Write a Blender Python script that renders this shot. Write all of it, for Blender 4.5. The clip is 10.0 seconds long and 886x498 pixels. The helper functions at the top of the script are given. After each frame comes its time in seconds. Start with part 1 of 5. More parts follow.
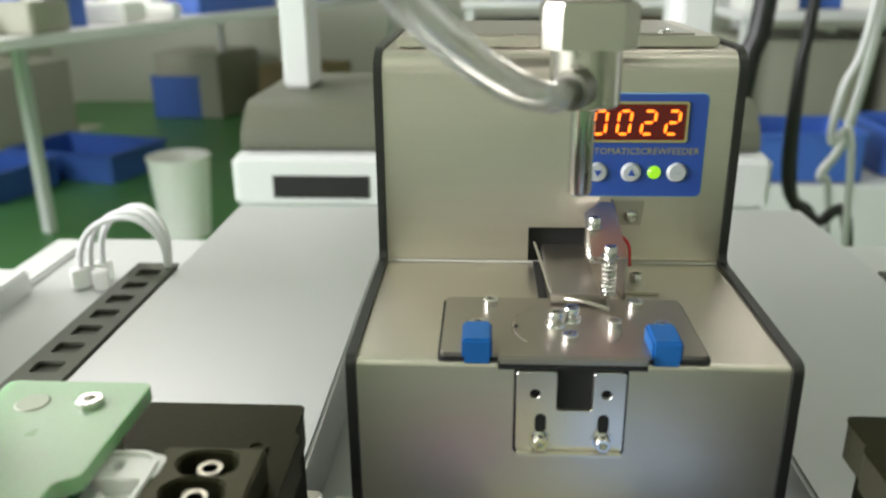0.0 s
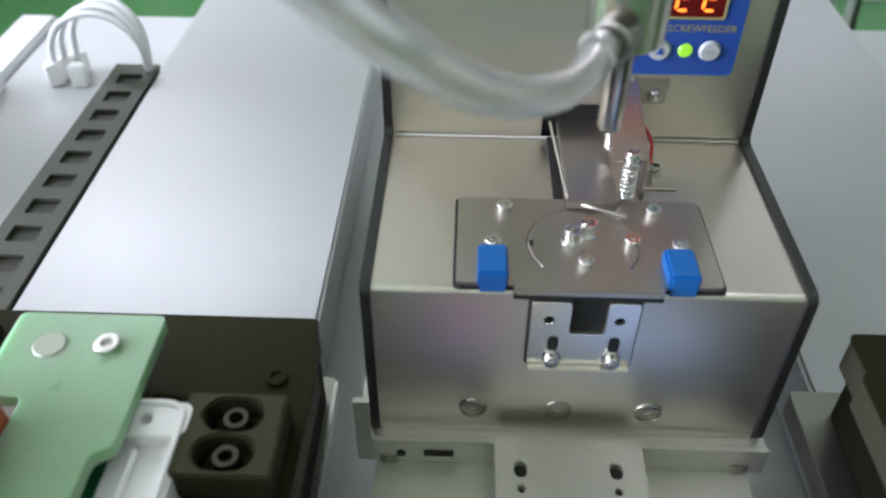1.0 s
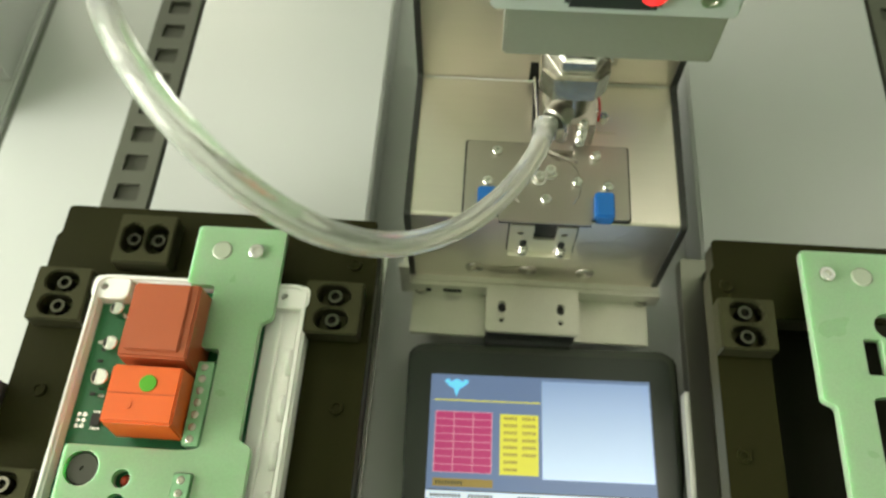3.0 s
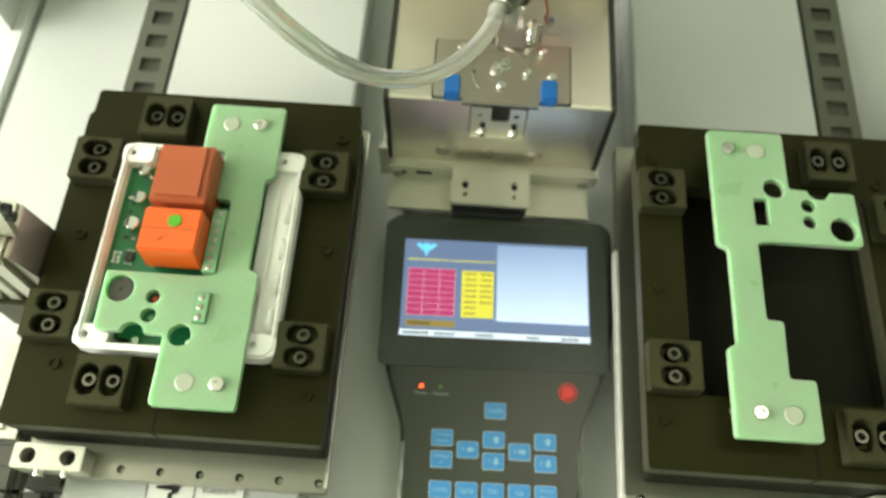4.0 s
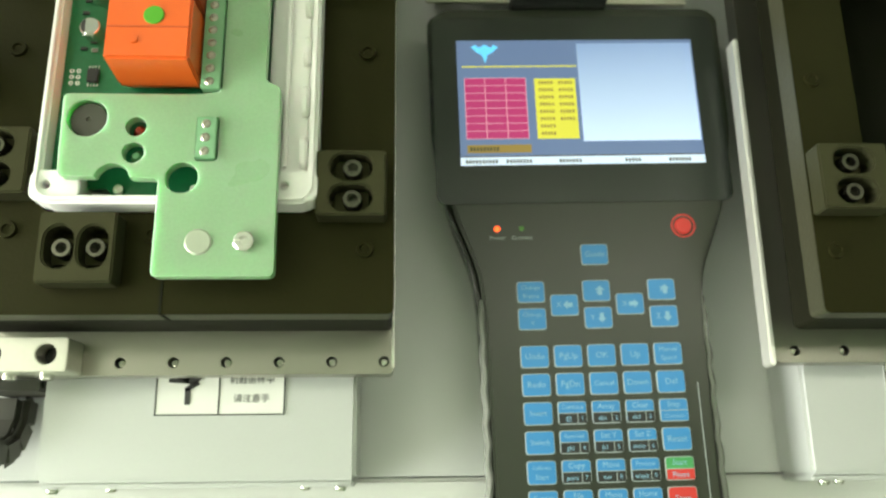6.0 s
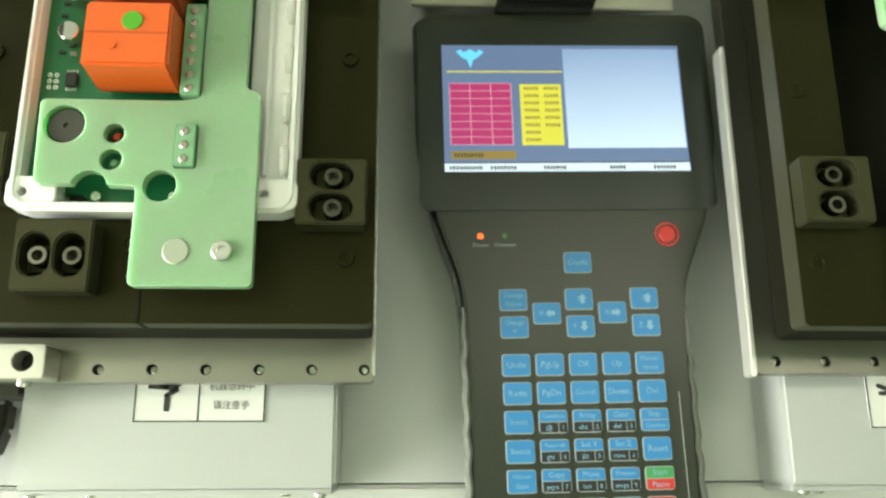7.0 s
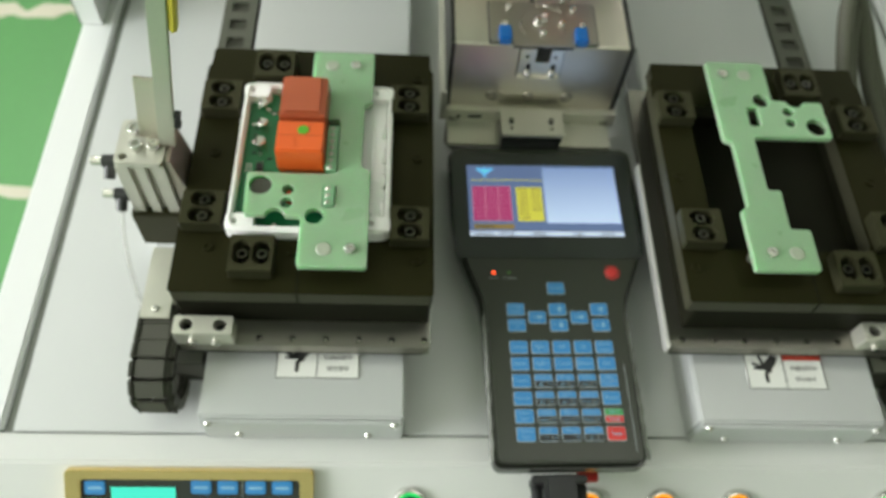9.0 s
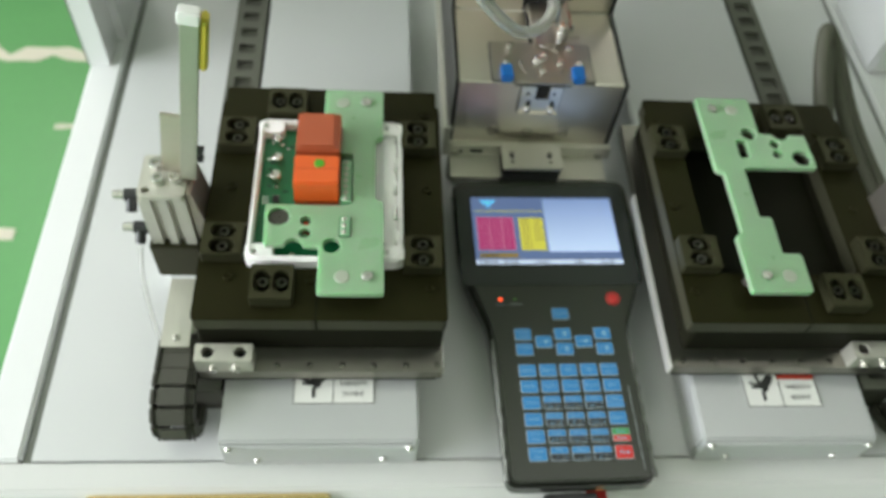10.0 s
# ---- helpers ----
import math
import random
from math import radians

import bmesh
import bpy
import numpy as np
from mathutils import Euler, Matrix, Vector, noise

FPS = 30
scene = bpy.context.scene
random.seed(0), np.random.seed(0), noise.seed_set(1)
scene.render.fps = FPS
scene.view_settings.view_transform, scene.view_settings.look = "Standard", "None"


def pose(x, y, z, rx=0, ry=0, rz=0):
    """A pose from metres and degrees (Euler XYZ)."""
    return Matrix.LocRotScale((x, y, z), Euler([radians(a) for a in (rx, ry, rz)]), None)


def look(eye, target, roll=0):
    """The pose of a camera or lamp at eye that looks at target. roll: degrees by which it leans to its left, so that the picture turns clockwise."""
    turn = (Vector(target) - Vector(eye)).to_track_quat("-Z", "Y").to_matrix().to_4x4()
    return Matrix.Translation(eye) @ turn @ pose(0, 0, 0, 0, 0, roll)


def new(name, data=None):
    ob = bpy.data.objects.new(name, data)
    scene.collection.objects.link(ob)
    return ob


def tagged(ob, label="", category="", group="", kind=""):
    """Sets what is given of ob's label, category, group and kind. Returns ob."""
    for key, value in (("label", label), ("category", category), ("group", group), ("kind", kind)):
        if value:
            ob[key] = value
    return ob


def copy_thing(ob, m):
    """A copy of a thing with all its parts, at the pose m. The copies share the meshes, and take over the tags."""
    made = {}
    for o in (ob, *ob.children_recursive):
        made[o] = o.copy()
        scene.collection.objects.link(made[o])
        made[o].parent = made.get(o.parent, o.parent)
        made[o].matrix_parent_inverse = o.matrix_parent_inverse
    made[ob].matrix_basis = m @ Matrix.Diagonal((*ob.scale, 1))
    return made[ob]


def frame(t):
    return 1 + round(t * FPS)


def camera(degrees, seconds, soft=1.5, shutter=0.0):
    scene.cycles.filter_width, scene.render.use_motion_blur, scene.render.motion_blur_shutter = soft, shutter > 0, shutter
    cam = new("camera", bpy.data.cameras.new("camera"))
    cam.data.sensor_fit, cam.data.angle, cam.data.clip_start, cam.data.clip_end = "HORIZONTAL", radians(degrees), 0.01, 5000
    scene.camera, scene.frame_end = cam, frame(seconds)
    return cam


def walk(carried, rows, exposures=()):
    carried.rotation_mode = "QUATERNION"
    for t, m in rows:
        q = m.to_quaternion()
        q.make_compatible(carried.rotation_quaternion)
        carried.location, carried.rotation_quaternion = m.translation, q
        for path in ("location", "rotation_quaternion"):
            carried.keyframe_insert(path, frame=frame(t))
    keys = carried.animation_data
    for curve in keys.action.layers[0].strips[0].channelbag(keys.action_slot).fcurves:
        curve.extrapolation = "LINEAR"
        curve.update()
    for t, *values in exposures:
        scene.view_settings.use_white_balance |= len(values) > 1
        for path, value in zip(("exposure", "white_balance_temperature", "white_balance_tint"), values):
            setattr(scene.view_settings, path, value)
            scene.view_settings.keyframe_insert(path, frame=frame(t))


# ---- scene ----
cam = camera(57.47, 10.0, 2.3)
PATH = [
    (0, (0.0248, 0.0236, 1.0073), (0.0045, 0.3992, 0.8712), -0.45),
    (0.5, (0.0200, 0.0427, 1.0214), (0.0069, 0.4023, 0.8467), -0.16),
    (1, (0.0145, 0.0626, 1.0556), (0.0048, 0.3663, 0.7954), 0.32),
    (1.5, (0.0121, 0.0611, 1.0839), (0.0050, 0.3148, 0.7747), 0.17),
    (2, (0.0086, 0.0445, 1.1245), (0.0020, 0.2796, 0.8009), 0.12),
    (2.2, (0.0105, 0.0403, 1.1450), (-0.0016, 0.2637, 0.8134), -1.00),
    (3.3, (0.0201, 0.0463, 1.2429), (0.0042, 0.2232, 0.8845), -1.28),
    (3.5, (0.0204, 0.0272, 1.2570), (0.0084, 0.2023, 0.8976), -0.11),
    (4, (0.0298, -0.0359, 1.2629), (0.0245, 0.1360, 0.9018), 2.23),
    (4.5, (0.0088, -0.0642, 1.2475), (0.0117, 0.1033, 0.8843), 5.05),
    (5, (-0.0152, -0.0412, 1.1801), (-0.0070, 0.0935, 0.8036), 4.90),
    (5.5, (-0.0209, -0.0189, 1.1529), (-0.0094, 0.0922, 0.7688), 5.96),
    (6, (-0.0210, -0.0131, 1.1575), (-0.0034, 0.0935, 0.7724), 9.08),
    (6.2, (-0.0163, -0.0043, 1.1553), (0.0022, 0.0991, 0.7693), 9.90),
    (7.3, (-0.0168, -0.0088, 1.1622), (0.0044, 0.0920, 0.7757), 12.08),
    (7.5, (-0.0205, -0.0196, 1.1752), (-0.0011, 0.0763, 0.7873), 11.66),
    (8, (-0.0349, -0.0738, 1.2051), (-0.0187, 0.0445, 0.8233), 8.86),
    (8.5, (-0.0444, -0.1367, 1.2537), (-0.0301, 0.0270, 0.8890), 6.36),
    (9, (-0.0470, -0.1803, 1.2989), (-0.0250, 0.0267, 0.9573), 6.49),
    (9.5, (-0.0494, -0.1981, 1.3079), (-0.0137, 0.0194, 0.9741), 8.61),
    (10, (-0.0731, -0.1975, 1.3103), (-0.0376, 0.0260, 0.9805), 8.29),
]
cam.data.dof.use_dof, cam.data.dof.focus_distance, cam.data.dof.aperture_fstop = True, 0.29, 12.0
walk(cam, [(t, look(eye, target, roll)) for t, eye, target, roll in PATH],
     [(0.0, -0.36, 6400, 17), (0.5, -0.32, 6000, 17), (1.0, -0.36, 5650, 26), (1.5, -0.18, 5700, 20), (2.0, -0.08, 6600, 8), (3.5, -0.32, 7100, 6), (4.0, 0.0, 7100, 6), (4.5, -0.12, 7100, 6), (5.5, -0.06, 7000, 3), (7.5, -0.16, 6950, 5), (8.5, -0.56, 6850, 9), (9.0, -0.58, 6400, 13), (10.0, -0.55, 6200, 15)])

# ---- light ----
TABLE = 0.796
MID = 0.0495
world = bpy.data.worlds.new("hall")
scene.world = world
world.use_nodes = True
world.node_tree.nodes["Background"].inputs[0].default_value = (0.85, 0.93, 1.0, 1)
world.node_tree.nodes["Background"].inputs[1].default_value = 1.0


def area(name, x, y, z, sx, sy, watts, colour=(1, 0.98, 0.87), aim=None):
    lamp = bpy.data.lights.new(name, "AREA")
    lamp.shape, lamp.size, lamp.size_y, lamp.energy, lamp.color = "RECTANGLE", sx, sy, watts, colour
    ob = new(name, lamp)
    ob.matrix_basis = look((x, y, z), aim or (x, y + 1e-4, 0))
    return ob


for lx in (-1.6, 0.8, 3.2):
    for ly in (-1.9, 0.5, 2.9):
        # added lamps out of view; watts uneven, raised to brighten the far benches
        area("ceiling_lamp", lx, ly, 2.93, 1.2, 0.25, 2 if ly < 0 else 1 if lx > 3 else (42 if lx < 0 else 11) if ly > 2 else 4)
# daylight in the two window openings of the west wall
for ly, watts in ((-0.75, 290), (2.05, 65)):
    area("window_daylight", -3.10, ly, 1.75, 2.3, 1.5, watts, (0.97, 1.0, 0.97), (0.0, ly, 1.2))


# ---- materials ----
def material(name, colour, rough=0.5, metal=0.0, vary=0.08, scale=60.0, bump=0.02, fine=900.0, stretch=(1, 1, 1), coat=0.0,
             spec=0.5, emit=0.0, sub=0.0, trans=0.0, dirt=None, dirt_at=0.62, dirt_scale=14.0, island=0.0):
    """A principled surface with variation at two scales, fine relief and, if wanted, stains."""
    m = bpy.data.materials.new(name)
    m.use_nodes = True
    n, l = m.node_tree.nodes, m.node_tree.links
    p = n["Principled BSDF"]
    co = n.new("ShaderNodeTexCoord")
    mp = n.new("ShaderNodeMapping")
    mp.inputs["Scale"].default_value = stretch
    l.new(co.outputs["Object"], mp.inputs["Vector"])

    def noise_at(size, detail=3.0):
        t = n.new("ShaderNodeTexNoise")
        t.inputs["Scale"].default_value, t.inputs["Detail"].default_value = size, detail
        l.new(mp.outputs[0], t.inputs["Vector"])
        return t
    big, small = noise_at(scale), noise_at(fine, 2.0)
    mix = n.new("ShaderNodeMix")
    mix.data_type = "RGBA"
    mix.inputs["A"].default_value = (*[c * (1 - vary) for c in colour], 1)
    mix.inputs["B"].default_value = (*[min(1, c * (1 + vary)) for c in colour], 1)
    add = n.new("ShaderNodeMath")
    add.operation = "MULTIPLY_ADD"
    add.inputs[1].default_value, add.inputs[2].default_value = 0.5, 0.0
    both = n.new("ShaderNodeMath")
    l.new(big.outputs[0], both.inputs[0])
    l.new(small.outputs[0], both.inputs[1])
    l.new(both.outputs[0], add.inputs[0])
    l.new(add.outputs[0], mix.inputs["Factor"])
    colour_out = mix.outputs["Result"]
    if dirt:
        d = noise_at(dirt_scale, 5.0)
        ramp = n.new("ShaderNodeValToRGB")
        ramp.color_ramp.elements[0].position, ramp.color_ramp.elements[1].position = dirt_at, dirt_at + 0.03
        l.new(d.outputs[0], ramp.inputs[0])
        over = n.new("ShaderNodeMix")
        over.data_type = "RGBA"
        l.new(ramp.outputs[0], over.inputs["Factor"])
        l.new(colour_out, over.inputs["A"])
        over.inputs["B"].default_value = (*dirt, 1)
        colour_out = over.outputs["Result"]
    l.new(colour_out, p.inputs["Base Color"])
    p.inputs["Metallic"].default_value = metal
    rr = n.new("ShaderNodeMapRange")
    rr.inputs["To Min"].default_value, rr.inputs["To Max"].default_value = max(0.02, rough - 0.06), min(1, rough + 0.06)
    l.new(big.outputs[0], rr.inputs[0])
    l.new(rr.outputs[0], p.inputs["Roughness"])
    p.inputs["Specular IOR Level"].default_value = spec
    p.inputs["Coat Weight"].default_value = coat
    p.inputs["Transmission Weight"].default_value = trans
    if sub:
        p.inputs["Subsurface Weight"].default_value = sub
        p.inputs["Subsurface Radius"].default_value = (0.004, 0.009, 0.005)
        p.inputs["Subsurface Scale"].default_value = 1.0
    if emit:
        p.inputs["Emission Color"].default_value = (*colour, 1)
        p.inputs["Emission Strength"].default_value = emit
    if bump:
        b = n.new("ShaderNodeBump")
        b.inputs["Strength"].default_value, b.inputs["Distance"].default_value = bump, 0.001
        l.new(small.outputs[0], b.inputs["Height"])
        l.new(b.outputs[0], p.inputs["Normal"])
    return m


WHITE = material("white_powder_coat", (0.70, 0.71, 0.70), 0.42, vary=0.03, scale=8, bump=0.06, fine=1400)
FRONT_PAINT = material("cream_grey_paint", (0.60, 0.605, 0.58), 0.42, vary=0.04, scale=9, bump=0.06, fine=1400)
PANEL = material("pale_grey_paint", (0.56, 0.57, 0.56), 0.45, vary=0.03, scale=9, bump=0.06, fine=1400)
MODULE = material("anodised_cover", (0.53, 0.54, 0.535), 0.40, metal=0.35, vary=0.04, scale=12, bump=0.04)
STEEL = material("brushed_steel", (0.71, 0.655, 0.58), 0.34, metal=1.0, vary=0.07, scale=30, bump=0.08, fine=500, stretch=(1, 14, 14))
ALU = material("milled_aluminium", (0.31, 0.30, 0.26), 0.34, metal=1.0, vary=0.05, scale=40, bump=0.04, fine=700, stretch=(1, 6, 6))
ALU_BRIGHT = material("bright_sheet_steel", (0.80, 0.76, 0.68), 0.30, metal=1.0, vary=0.05, scale=40, bump=0.04, fine=700)
CHAIN = material("chain_plastic", (0.048, 0.048, 0.034), 0.6, vary=0.15, scale=60)
STAND = material("pale_anodised_sheet", (0.58, 0.57, 0.50), 0.42, metal=0.75, vary=0.08, scale=30, bump=0.05, fine=600)
SATIN = material("satin_turned_steel", (0.58, 0.55, 0.49), 0.25, metal=1.0, vary=0.04, scale=60, bump=0.03, fine=900, stretch=(6, 6, 1))
EDGE = material("bright_edge_strip", (0.74, 0.73, 0.69), 0.34, metal=0.6, vary=0.03)
CHROME = material("polished_steel", (0.72, 0.71, 0.68), 0.22, metal=1.0, vary=0.03, bump=0.0)
DARK_STEEL = material("tool_steel", (0.50, 0.46, 0.41), 0.36, metal=1.0, vary=0.08, scale=50, bump=0.05)
BLACK = material("black_bakelite", (0.0105, 0.0102, 0.0034), 0.46, vary=0.25, scale=30, bump=0.08, fine=800, spec=0.15)
BLACK_BLOCK = material("black_acetal", (0.026, 0.026, 0.014), 0.44, vary=0.2, scale=40, bump=0.08, fine=900, spec=0.28)
# olive tint on the sheen imitates lens haze over the black blocks
for olive in (BLACK, BLACK_BLOCK):
    olive.node_tree.nodes["Principled BSDF"].inputs["Specular Tint"].default_value = (1.0, 0.95, 0.48, 1)
UNDER_BLACK = material("dull_black_board", (0.007, 0.007, 0.003), 0.6, vary=0.3, scale=30, bump=0.08, fine=800, spec=0.12)
# paler copy of BLACK that paints in light on the nest's sides
LIT_EDGE = material("lit_bakelite_edge", (0.036, 0.035, 0.020), 0.5, vary=0.25, scale=60, bump=0.15, fine=700, spec=0.4)
EDGE_BLACK = material("black_painted_steel", (0.014, 0.014, 0.012), 0.35, vary=0.2)
BLACK_SCREW = material("black_oxide_steel", (0.095, 0.092, 0.072), 0.20, metal=0.9, vary=0.1, bump=0)
GLINT = material("glossy_wrap", (0.16, 0.165, 0.15), 0.10, vary=0.1, bump=0.0, coat=1.0)
RUBBER = material("black_rubber", (0.020, 0.022, 0.017), 0.20, vary=0.2, scale=80, bump=0.25, fine=300)
OVERLAY = material("pendant_overlay", (0.025, 0.029, 0.019), 0.30, vary=0.1, scale=20, bump=0.03)
GLASS_BLACK = material("screen_bezel", (0.026, 0.031, 0.026), 0.24, vary=0.1, scale=20, bump=0.0)
GREEN = material("green_fibreglass", (0.265, 0.415, 0.25), 0.30, vary=0.18, scale=30, bump=0.05, sub=0.8)
PCB = material("circuit_board_green", (0.010, 0.15, 0.055), 0.30, vary=0.25, scale=260, bump=0.08, fine=500)
TERMINAL = material("terminal_green", (0.19, 0.38, 0.21), 0.42, vary=0.08)
ORANGE = material("relay_orange", (0.72, 0.115, 0.018), 0.32, vary=0.05, scale=90)
RELAY_RED = material("relay_red_brown", (0.40, 0.085, 0.030), 0.38, vary=0.06, scale=90)
PLASTIC = material("white_plastic", (0.86, 0.86, 0.83), 0.38, vary=0.03, scale=30, bump=0.04, sub=0.1)
BLUE_KEY = material("blue_key", (0.035, 0.22, 0.50), 0.38, vary=0.06, scale=90)
KEY_WHITE = material("key_print", (0.24, 0.44, 0.60), 0.5, vary=0.02, bump=0)
KEY_GREY = material("key_outline", (0.34, 0.38, 0.38), 0.5, vary=0.03, bump=0)
KEY_BLACK = material("key_black", (0.015, 0.016, 0.016), 0.4, vary=0.1)
KEY_RED = material("red_key", (0.55, 0.035, 0.03), 0.38, vary=0.06)
KEY_GREEN = material("green_key", (0.06, 0.30, 0.10), 0.38, vary=0.06)
INK = material("black_print", (0.03, 0.03, 0.028), 0.6, vary=0.05, bump=0)
PAPER = material("label_paper", (0.76, 0.76, 0.72), 0.45, vary=0.02, bump=0)
RED_PRINT = material("red_print", (0.50, 0.06, 0.035), 0.5, vary=0.05, bump=0)
BLUE_PAD = material("blue_polyurethane", (0.008, 0.115, 0.38), 0.30, vary=0.06, scale=60)
BUTTON_GREY = material("pale_grey_button", (0.46, 0.49, 0.50), 0.35, vary=0.05)
PANEL_BLUE = material("blue_overlay", (0.025, 0.075, 0.34), 0.30, vary=0.06, scale=60)
GOLD = material("gold_print", (0.34, 0.31, 0.12), 0.45, vary=0.05, bump=0)
BRASS = material("gold_anodised_frame", (0.84, 0.66, 0.31), 0.22, metal=1.0, vary=0.03, bump=0)
FLOOR_GREEN = material("green_epoxy_floor", (0.080, 0.245, 0.075), 0.40, vary=0.12, scale=6, bump=0.03, fine=60, dirt=(0.55, 0.57, 0.46), dirt_at=0.655, dirt_scale=1.7)
HALL = material("hall_wall", (0.50, 0.52, 0.44), 0.8, vary=0.05, scale=2)
CEILING = material("hall_ceiling", (0.60, 0.60, 0.52), 0.8, vary=0.05, scale=2)
BENCH = material("bench_top", (0.72, 0.73, 0.72), 0.4, vary=0.05, scale=4)
BIN_BLUE = material("blue_bin_plastic", (0.05, 0.13, 0.46), 0.45, vary=0.15, scale=10)
DARK_CLOTH = material("dark_machine", (0.11, 0.115, 0.08), 0.6, vary=0.3, scale=8)
GREY_CRATE = material("grey_crate", (0.34, 0.34, 0.27), 0.6, vary=0.25, scale=5)
TIN = material("solder_tin", (0.72, 0.71, 0.67), 0.22, metal=1.0, vary=0.05, bump=0)
YELLOW = material("yellow_tag", (0.62, 0.52, 0.06), 0.4, vary=0.06)
# near-black that stands in for shade in holes, gaps and under plates
HOLE_SHADE = material("hole_shade", (0.008, 0.008, 0.007), 0.7, vary=0.1, bump=0)
CABLE = material("white_cable", (0.74, 0.75, 0.74), 0.35, vary=0.03, bump=0)
CABLE_GREY = material("grey_braided_sleeve", (0.085, 0.085, 0.060), 0.6, vary=0.3, scale=120, bump=0.4, fine=500)
CABLE_BLACK = material("black_cable", (0.015, 0.015, 0.014), 0.4, vary=0.1)


def glow(name, colour, strength):
    m = bpy.data.materials.new(name)
    m.use_nodes = True
    p = m.node_tree.nodes["Principled BSDF"]
    p.inputs["Base Color"].default_value = (*[c * 0.2 for c in colour], 1)
    p.inputs["Emission Color"].default_value = (*colour, 1)
    p.inputs["Emission Strength"].default_value = strength
    p.inputs["Roughness"].default_value = 0.25
    return m


SEG_RED = glow("digit_segment", (1.0, 0.20, 0.012), 4.2)
DISPLAY = material("red_display_window", (0.12, 0.008, 0.006), 0.2, vary=0.1, bump=0)
LED_GREEN = glow("green_led", (0.42, 1.0, 0.03), 0.9)
LED_RED = glow("red_led", (1.0, 0.03, 0.03), 1.8)
LED_AMBER = glow("orange_red_led", (1.0, 0.09, 0.02), 3.6)
LCD_GREEN = glow("lcd_backlight", (0.07, 0.98, 0.70), 1.05)
RING_GREEN = glow("green_ring_light", (0.02, 0.8, 0.16), 1.1)
RING_ORANGE = glow("orange_cap_light", (0.80, 0.055, 0.006), 0.36)
CAP_GREEN = glow("dim_green_cap", (0.010, 0.34, 0.07), 0.55)
RING_YELLOW = glow("yellow_ring_light", (1.0, 0.38, 0.02), 1.7)
ICON_WHITE = glow("lit_icon", (0.9, 1.0, 0.9), 1.0)
SCR_WHITE = glow("screen_pale", (0.70, 0.84, 1.0), 1.15)
SCR_BLUE = glow("screen_slate", (0.22, 0.33, 0.60), 0.62)
SCR_PINK = glow("screen_crimson", (0.66, 0.06, 0.24), 0.75)
SCR_LINE = glow("screen_rose", (1.0, 0.55, 0.70), 0.8)
SCR_YELLOW = glow("screen_yellow", (0.86, 0.84, 0.10), 0.9)
SCR_OCHRE = glow("screen_ochre", (0.50, 0.36, 0.10), 0.6)
SCR_INK = glow("screen_ink", (0.20, 0.20, 0.10), 0.3)
SCR_CYAN = glow("screen_cyan", (0.15, 0.66, 1.0), 1.2)
LAMP = glow("lamp_tube", (1.0, 0.98, 0.92), 6.0)


def gradient_screen():
    """The lit screen's pale field, deeper blue at its top."""
    m = glow("screen_field", (0.6, 0.75, 1.0), 1.2)
    n, l = m.node_tree.nodes, m.node_tree.links
    co, sep, ramp = n.new("ShaderNodeTexCoord"), n.new("ShaderNodeSeparateXYZ"), n.new("ShaderNodeValToRGB")
    l.new(co.outputs["Generated"], sep.inputs[0])
    l.new(sep.outputs["Y"], ramp.inputs[0])
    ramp.color_ramp.elements[0].color = (0.60, 0.78, 1.0, 1)
    ramp.color_ramp.elements[1].color = (0.20, 0.31, 0.55, 1)
    l.new(ramp.outputs[0], n["Principled BSDF"].inputs["Emission Color"])
    return m


SCR_FIELD = gradient_screen()


def clear_tube():
    m = bpy.data.materials.new("clear_pvc")
    m.use_nodes = True
    p = m.node_tree.nodes["Principled BSDF"]
    p.inputs["Base Color"].default_value = (0.97, 0.97, 0.95, 1)
    p.inputs["Roughness"].default_value = 0.07
    p.inputs["IOR"].default_value = 1.35
    p.inputs["Transmission Weight"].default_value = 0.86
    return m


CLEAR = clear_tube()


# ---- builders ----
def part(name, bm, mat, parent=None, label="", smooth=False):
    bmesh.ops.recalc_face_normals(bm, faces=bm.faces)
    me = bpy.data.meshes.new(name)
    bm.to_mesh(me)
    bm.free()
    me.materials.append(mat)
    if smooth:
        for f in me.polygons:
            f.use_smooth = True
        me.set_sharp_from_angle(angle=radians(38))
    ob = new(name, me)
    if parent:
        ob.parent = parent
    if label:
        tagged(ob, label)
    return ob


def thing(name, label, category, group="", kind=""):
    return tagged(new(name), label, category, group, kind)


def bevelled(bm, size, segs=2):
    if size > 0:
        edges = [e for e in bm.edges if len(e.link_faces) == 2 and e.calc_face_angle(0) > 0.5]
        bmesh.ops.bevel(bm, geom=edges, offset=size, segments=segs, affect="EDGES", clamp_overlap=True)


def box(x0, x1, y0, y1, z0, z1, bevel=0.0, bm=None, turn=None):
    b = bmesh.new()
    bmesh.ops.create_cube(b, size=1)
    bmesh.ops.transform(b, verts=b.verts, matrix=Matrix.LocRotScale(((x0 + x1) / 2, (y0 + y1) / 2, (z0 + z1) / 2), None, (x1 - x0, y1 - y0, z1 - z0)))
    bevelled(b, bevel)
    if turn:
        bmesh.ops.transform(b, verts=b.verts, matrix=turn)
    return joined(bm, b)


def joined(bm, b):
    if bm is None:
        return b
    me = bpy.data.meshes.new("piece")
    b.to_mesh(me)
    b.free()
    bm.from_mesh(me)
    bpy.data.meshes.remove(me)
    return bm


def ring(cx, cy, r, n=20, a0=0.0, a1=360.0):
    full = a1 - a0 >= 360
    return [(cx + r * math.cos(radians(a0 + (a1 - a0) * i / (n if full else n - 1))), cy + r * math.sin(radians(a0 + (a1 - a0) * i / (n if full else n - 1)))) for i in range(n)]


